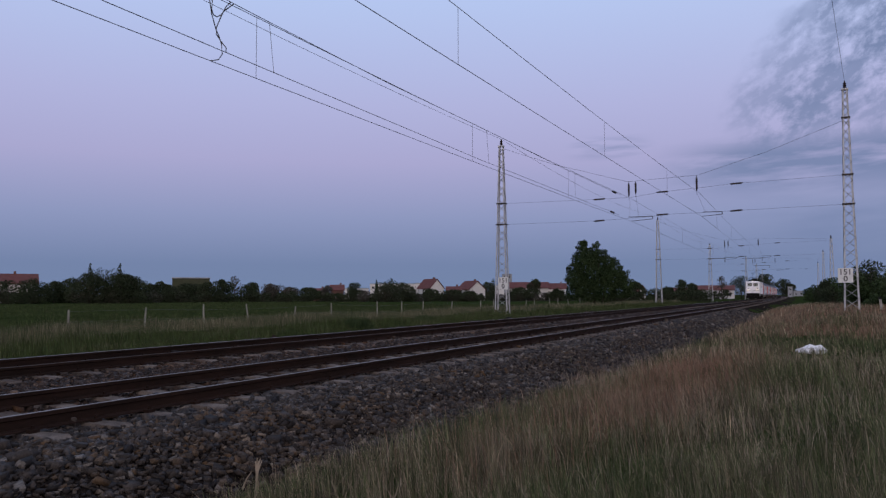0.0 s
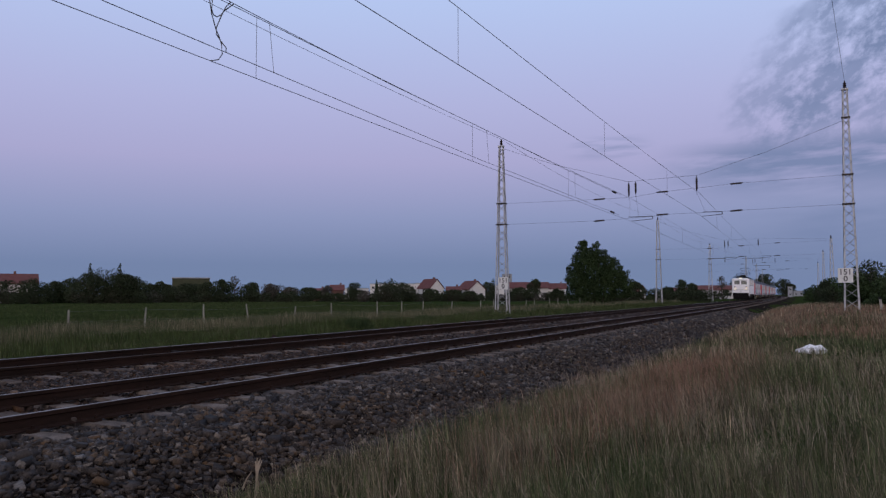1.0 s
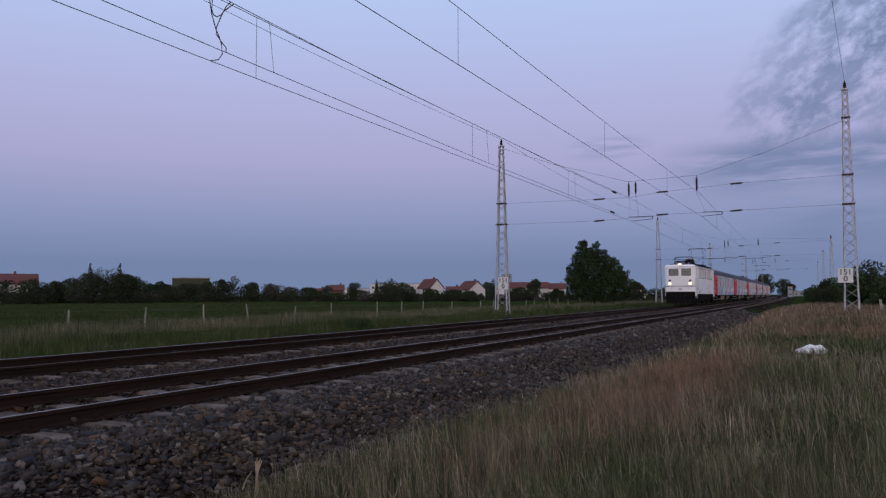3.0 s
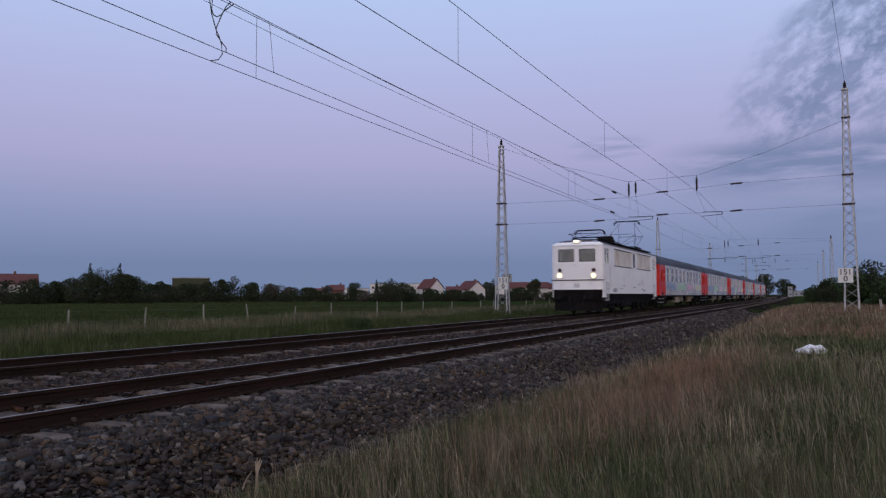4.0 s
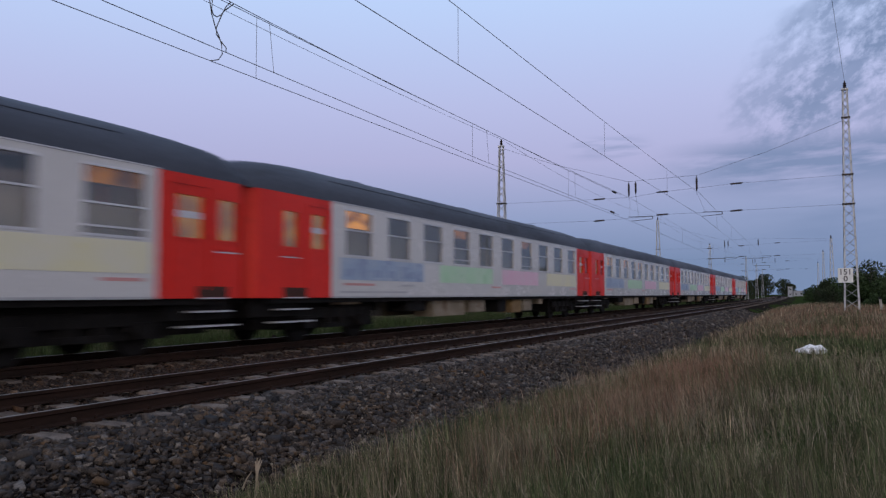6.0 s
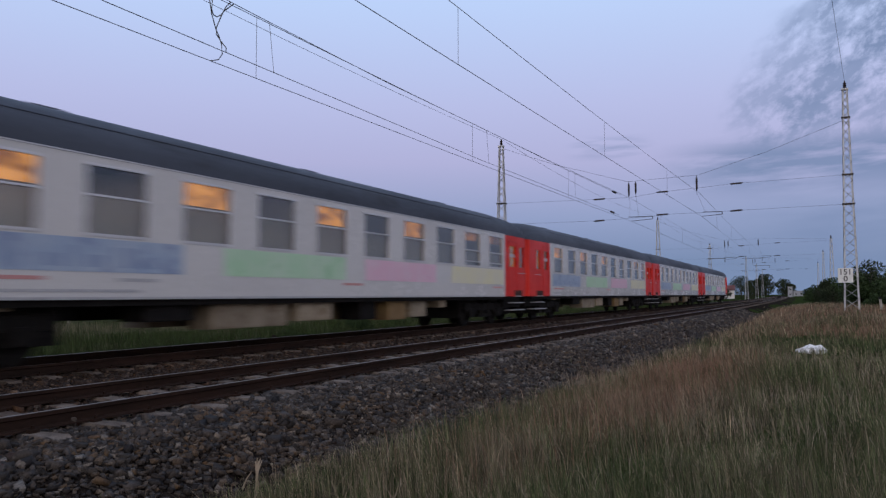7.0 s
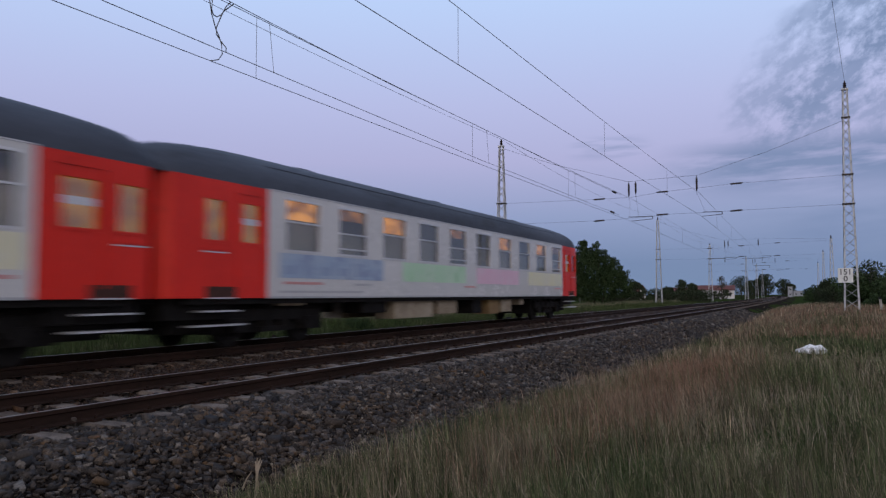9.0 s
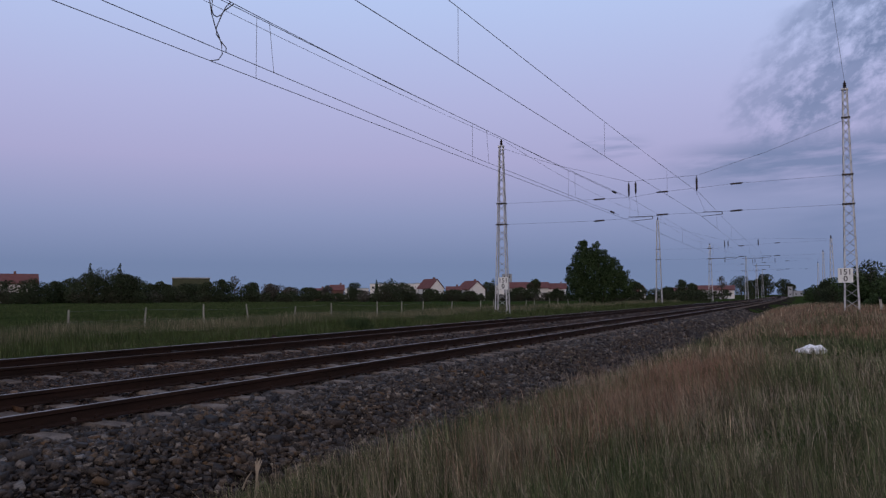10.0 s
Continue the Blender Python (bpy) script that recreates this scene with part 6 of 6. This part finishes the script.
SLATE = mat("grey_slab_wall", (0.30, 0.31, 0.33), (0.24, 0.25, 0.27), scale=0.5, fine=5, rough=0.85, bump=0.05)
PANE_FAR = mat("dark_far_window", (0.05, 0.055, 0.065), (0.04, 0.045, 0.05), scale=1, rough=0.15, bump=0)


def house(kind, x, y, w, top):
    """A far building that fronts the line: wall with real openings' frames and panes, roof with eaves."""
    g = -0.6
    d = {"front": 6.5, "gable": 8.0, "flat": 9.0, "ivy": 8.0, "brick": 6.0}[kind]
    turn = math.degrees(math.atan2(x - EYE.x, -(y - EYE.y))) + 180
    if kind == "front":
        # set askew, so that one slope of the roof shows beside the gable
        turn += 36
        w = max(2.6, (w - d * 0.59) / 0.81)
    names = {"front": "white gabled house with red-brown roof among trees", "gable": "long white house with red tiled roof among trees", "flat": "pale flat-roofed apartment block far off", "ivy": "dark olive flat-topped building behind the meadow", "brick": "small dull red brick house among trees"}
    h = thing("house" if kind not in ("flat", "ivy") else "apartment_building", names[kind], "house" if kind not in ("flat", "ivy") else "building", "far houses", at=pose(x, y, g, 0, 0, turn))
    H = top - g
    wm = {"front": RENDER_W, "gable": RENDER_W, "flat": SLATE if w < 6 else RENDER_W, "ivy": IVY, "brick": BRICK_R}[kind]
    eave = H if kind in ("flat", "ivy") else H * (0.68 if kind != "front" else 0.58)
    bm = B()
    if kind == "front":
        loft(bm, [[(-w / 2, q, 0), (w / 2, q, 0), (w / 2, q, eave), (0, q, H - 0.1), (-w / 2, q, eave)] for q in (0, d)])
    else:
        box(bm, -w / 2, w / 2, 0, d, 0, eave)
    part("wall", bm, wm, h)
    bm = B()
    if kind == "front":
        for s in (-1, 1):
            ex, ez = s * (w / 2 + 0.3), eave - 0.2
            rx = 0.0
            q = [(ex, ez), (rx, H), (rx, H + 0.2), (ex, ez + 0.2)]
            loft(bm, [[(px, yy, pz) for px, pz in q] for yy in (-0.3, d + 0.3)])
    elif kind in ("gable", "brick"):
        q = [(-0.35, eave - 0.1), (d / 2, H), (d + 0.35, eave - 0.1), (d + 0.35, eave + 0.06), (d / 2, H + 0.18), (-0.35, eave + 0.06)]
        loft(bm, [[(xx, py, pz) for py, pz in q] for xx in (-w / 2 - 0.3, w / 2 + 0.3)])
        loft(bm, [[(xx, 0.0, eave), (xx, d, eave), (xx, d / 2, H)] for xx in (-w / 2, w / 2)])
    else:
        box(bm, -w / 2 - 0.15, w / 2 + 0.15, -0.15, d + 0.15, eave, eave + 0.22)
    part("roof", bm, TILE_R if kind in ("front", "gable", "brick") else SLATE, h)
    if kind in ("front", "gable", "brick"):
        bm = B()
        box(bm, w * 0.2, w * 0.2 + 0.5, d / 2 - 0.25, d / 2 + 0.25, H - 0.5, H + 0.7)
        part("chimney", bm, BRICK_R, h)
    if kind != "ivy":
        n = max(1, int(w / 2.6))
        rows = max(1, int(eave / 2.7))
        for r in range(rows):
            for k in range(n):
                cx = -w / 2 + (k + 0.5) * w / n
                z0 = eave * (r + 0.35) / rows
                bm = B()
                for a, b, c, e in ((-0.55, -0.47, z0, z0 + 1.15), (0.47, 0.55, z0, z0 + 1.15), (-0.55, 0.55, z0, z0 + 0.08), (-0.55, 0.55, z0 + 1.07, z0 + 1.15)):
                    box(bm, cx + a, cx + b, -0.05, 0.02, c, e)
                win = part("window", bm, RENDER_W, h)
                bm = B()
                box(bm, cx - 0.47, cx + 0.47, -0.02, 0.01, z0 + 0.08, z0 + 1.07)
                part("pane", bm, PANE_FAR, win)
    return h


for row in (("gable", -145.2, 106.8, 15.3, 5.9), ("ivy", -126.6, 144.2, 8.8, 5.4), ("flat", -150.5, 287.3, 19.4, 5.9), ("front", -89.6, 206.4, 7.9, 5.8), ("brick", -78.8, 194.9, 3.9, 3.4), ("front", -80.6, 216.0, 8.6, 5.3),
            ("flat", -138.5, 392.1, 5.2, 12.3), ("gable", -74.6, 245.2, 13.4, 5.3), ("gable", -66.3, 250.0, 6.5, 4.9), ("front", -34.9, 235.4, 3.2, 3.9)):
    house(*row)
for row in (("gable", -29.4, 276.9, 9.9, 3.4), ("gable", -18.8, 278.3, 12.3, 4.1), ("brick", -109.7, 183.3, 3.7, 4.0), ("brick", -113.8, 180.5, 3.1, 3.0), ("flat", -169.0, 287.9, 10.5, 4.1), ("flat", -1.2, 499.8, 2.6, 5.4),
            ("flat", 2.8, 519.9, 5.6, 3.0), ("flat", -139.3, 293.3, 6.1, 6.1), ("flat", -110.4, 306.5, 6.3, 5.1)):
    house(*row)


def plastic_bag():
    """A crumpled white bag caught in the grass."""
    bm = B()
    bmesh.ops.create_icosphere(bm, subdivisions=4, radius=1.0)
    for v in bm.verts:
        n = noise.noise(v.co * 2.3) * 0.35 + noise.noise(v.co * 6.0) * 0.16 + noise.noise(v.co * 13.0) * 0.06
        crease = abs(noise.noise(v.co * 3.7 + Vector((5, 0, 0)))) * 0.5 + abs(noise.noise(v.co * 8.0)) * 0.25
        tip = max(0.0, -v.co.x) ** 3
        v.co *= 1 + n - crease + 0.15
        v.co.x *= 0.30 + 0.10 * tip
        v.co.y *= 0.20 * (1 - 0.5 * tip)
        v.co.z = max(v.co.z * 0.13 * (1 - 0.72 * tip), -0.07) + 0.035 * noise.noise(Vector((v.co.x * 9, v.co.y * 9, 2)))
    me = finish("plastic_bag", bm, mat("white_plastic_film", (0.80, 0.80, 0.80), (0.70, 0.70, 0.71), scale=6, fine=25, rough=0.35, bump=0.3), True)
    ob = new("plastic_bag", me)
    ob.matrix_basis = pose(11.85, 21.9, float(ground_z(11.85, 21.9)) + 0.10, 0, 0, -12)
    tagged(ob, "crumpled white plastic bag lying in the grass", "bag")


def stump():
    """Pale split stalk and a fallen dry leaf at the edge of the ballast."""
    g = float(ground_z(7.55, 5.4))
    t = thing("broken_stalk", "pale split dead stalk at the ballast edge", "dead plant", at=pose(7.55, 5.4, g))
    for k in range(5):
        a = -0.4 + 0.2 * k
        part("fibre", tube(B(), [(0.006 * k - 0.012, 0, 0.0), (0.004 * k - 0.008, 0, 0.20), (0.05 * a, 0.01 * k, 0.29 + 0.02 * (k % 2))], 0.010, 5, 0.004), DRY, t)
    part("dry_leaf", tube(B(), [(-0.14, -0.02, 0.04), (-0.10, -0.02, 0.13), (-0.05, -0.01, 0.20)], 0.010, 4, 0.003), DRY, t)


stump()


def marker_post():
    m = thing("marker_post", "short leaning whitish post in the dry grass", "post", at=pose(15.9, 58.2, float(ground_z(15.9, 58.2)), 0, -7, 0))
    bm = B()
    box(bm, -0.08, 0.08, -0.06, 0.06, 0.0, 0.85, 0.02)
    part("shaft", bm, CONCRETE, m)
    bm = B()
    box(bm, -0.08, 0.08, -0.06, 0.06, 0.85, 1.0, 0.02)
    part("cap", bm, RUBBER, m, "dark post cap")


marker_post()
plastic_bag()
fence()
plant_trees()
sow_meadow()
sow_verge()
sow_ballast(bed)


# ---------------------------------------------------------------- what moves


def on_line(s, length):
    """Pose of a vehicle whose front is at y = s on the far track, by its two ends."""
    a, b = s, s + length
    xa, xb = bend(a), bend(b)
    return pose(xa, a, 0.0, 0, 0, math.degrees(math.atan2(-(xb - xa), b - a)))


def motions():
    times = [k * 0.5 for k in range(21)]
    front = lambda t: FRONT_AT - SPEED * (t - 4.5)
    walk(loco, [(t, on_line(front(t), 16.1)) for t in times])
    for i, c in enumerate(coaches):
        behind = 17.13 + COACH_PITCH * i
        walk(c, [(t, on_line(front(t) + behind, 26.90)) for t in times])


COACH_PITCH = 26.90
motions()
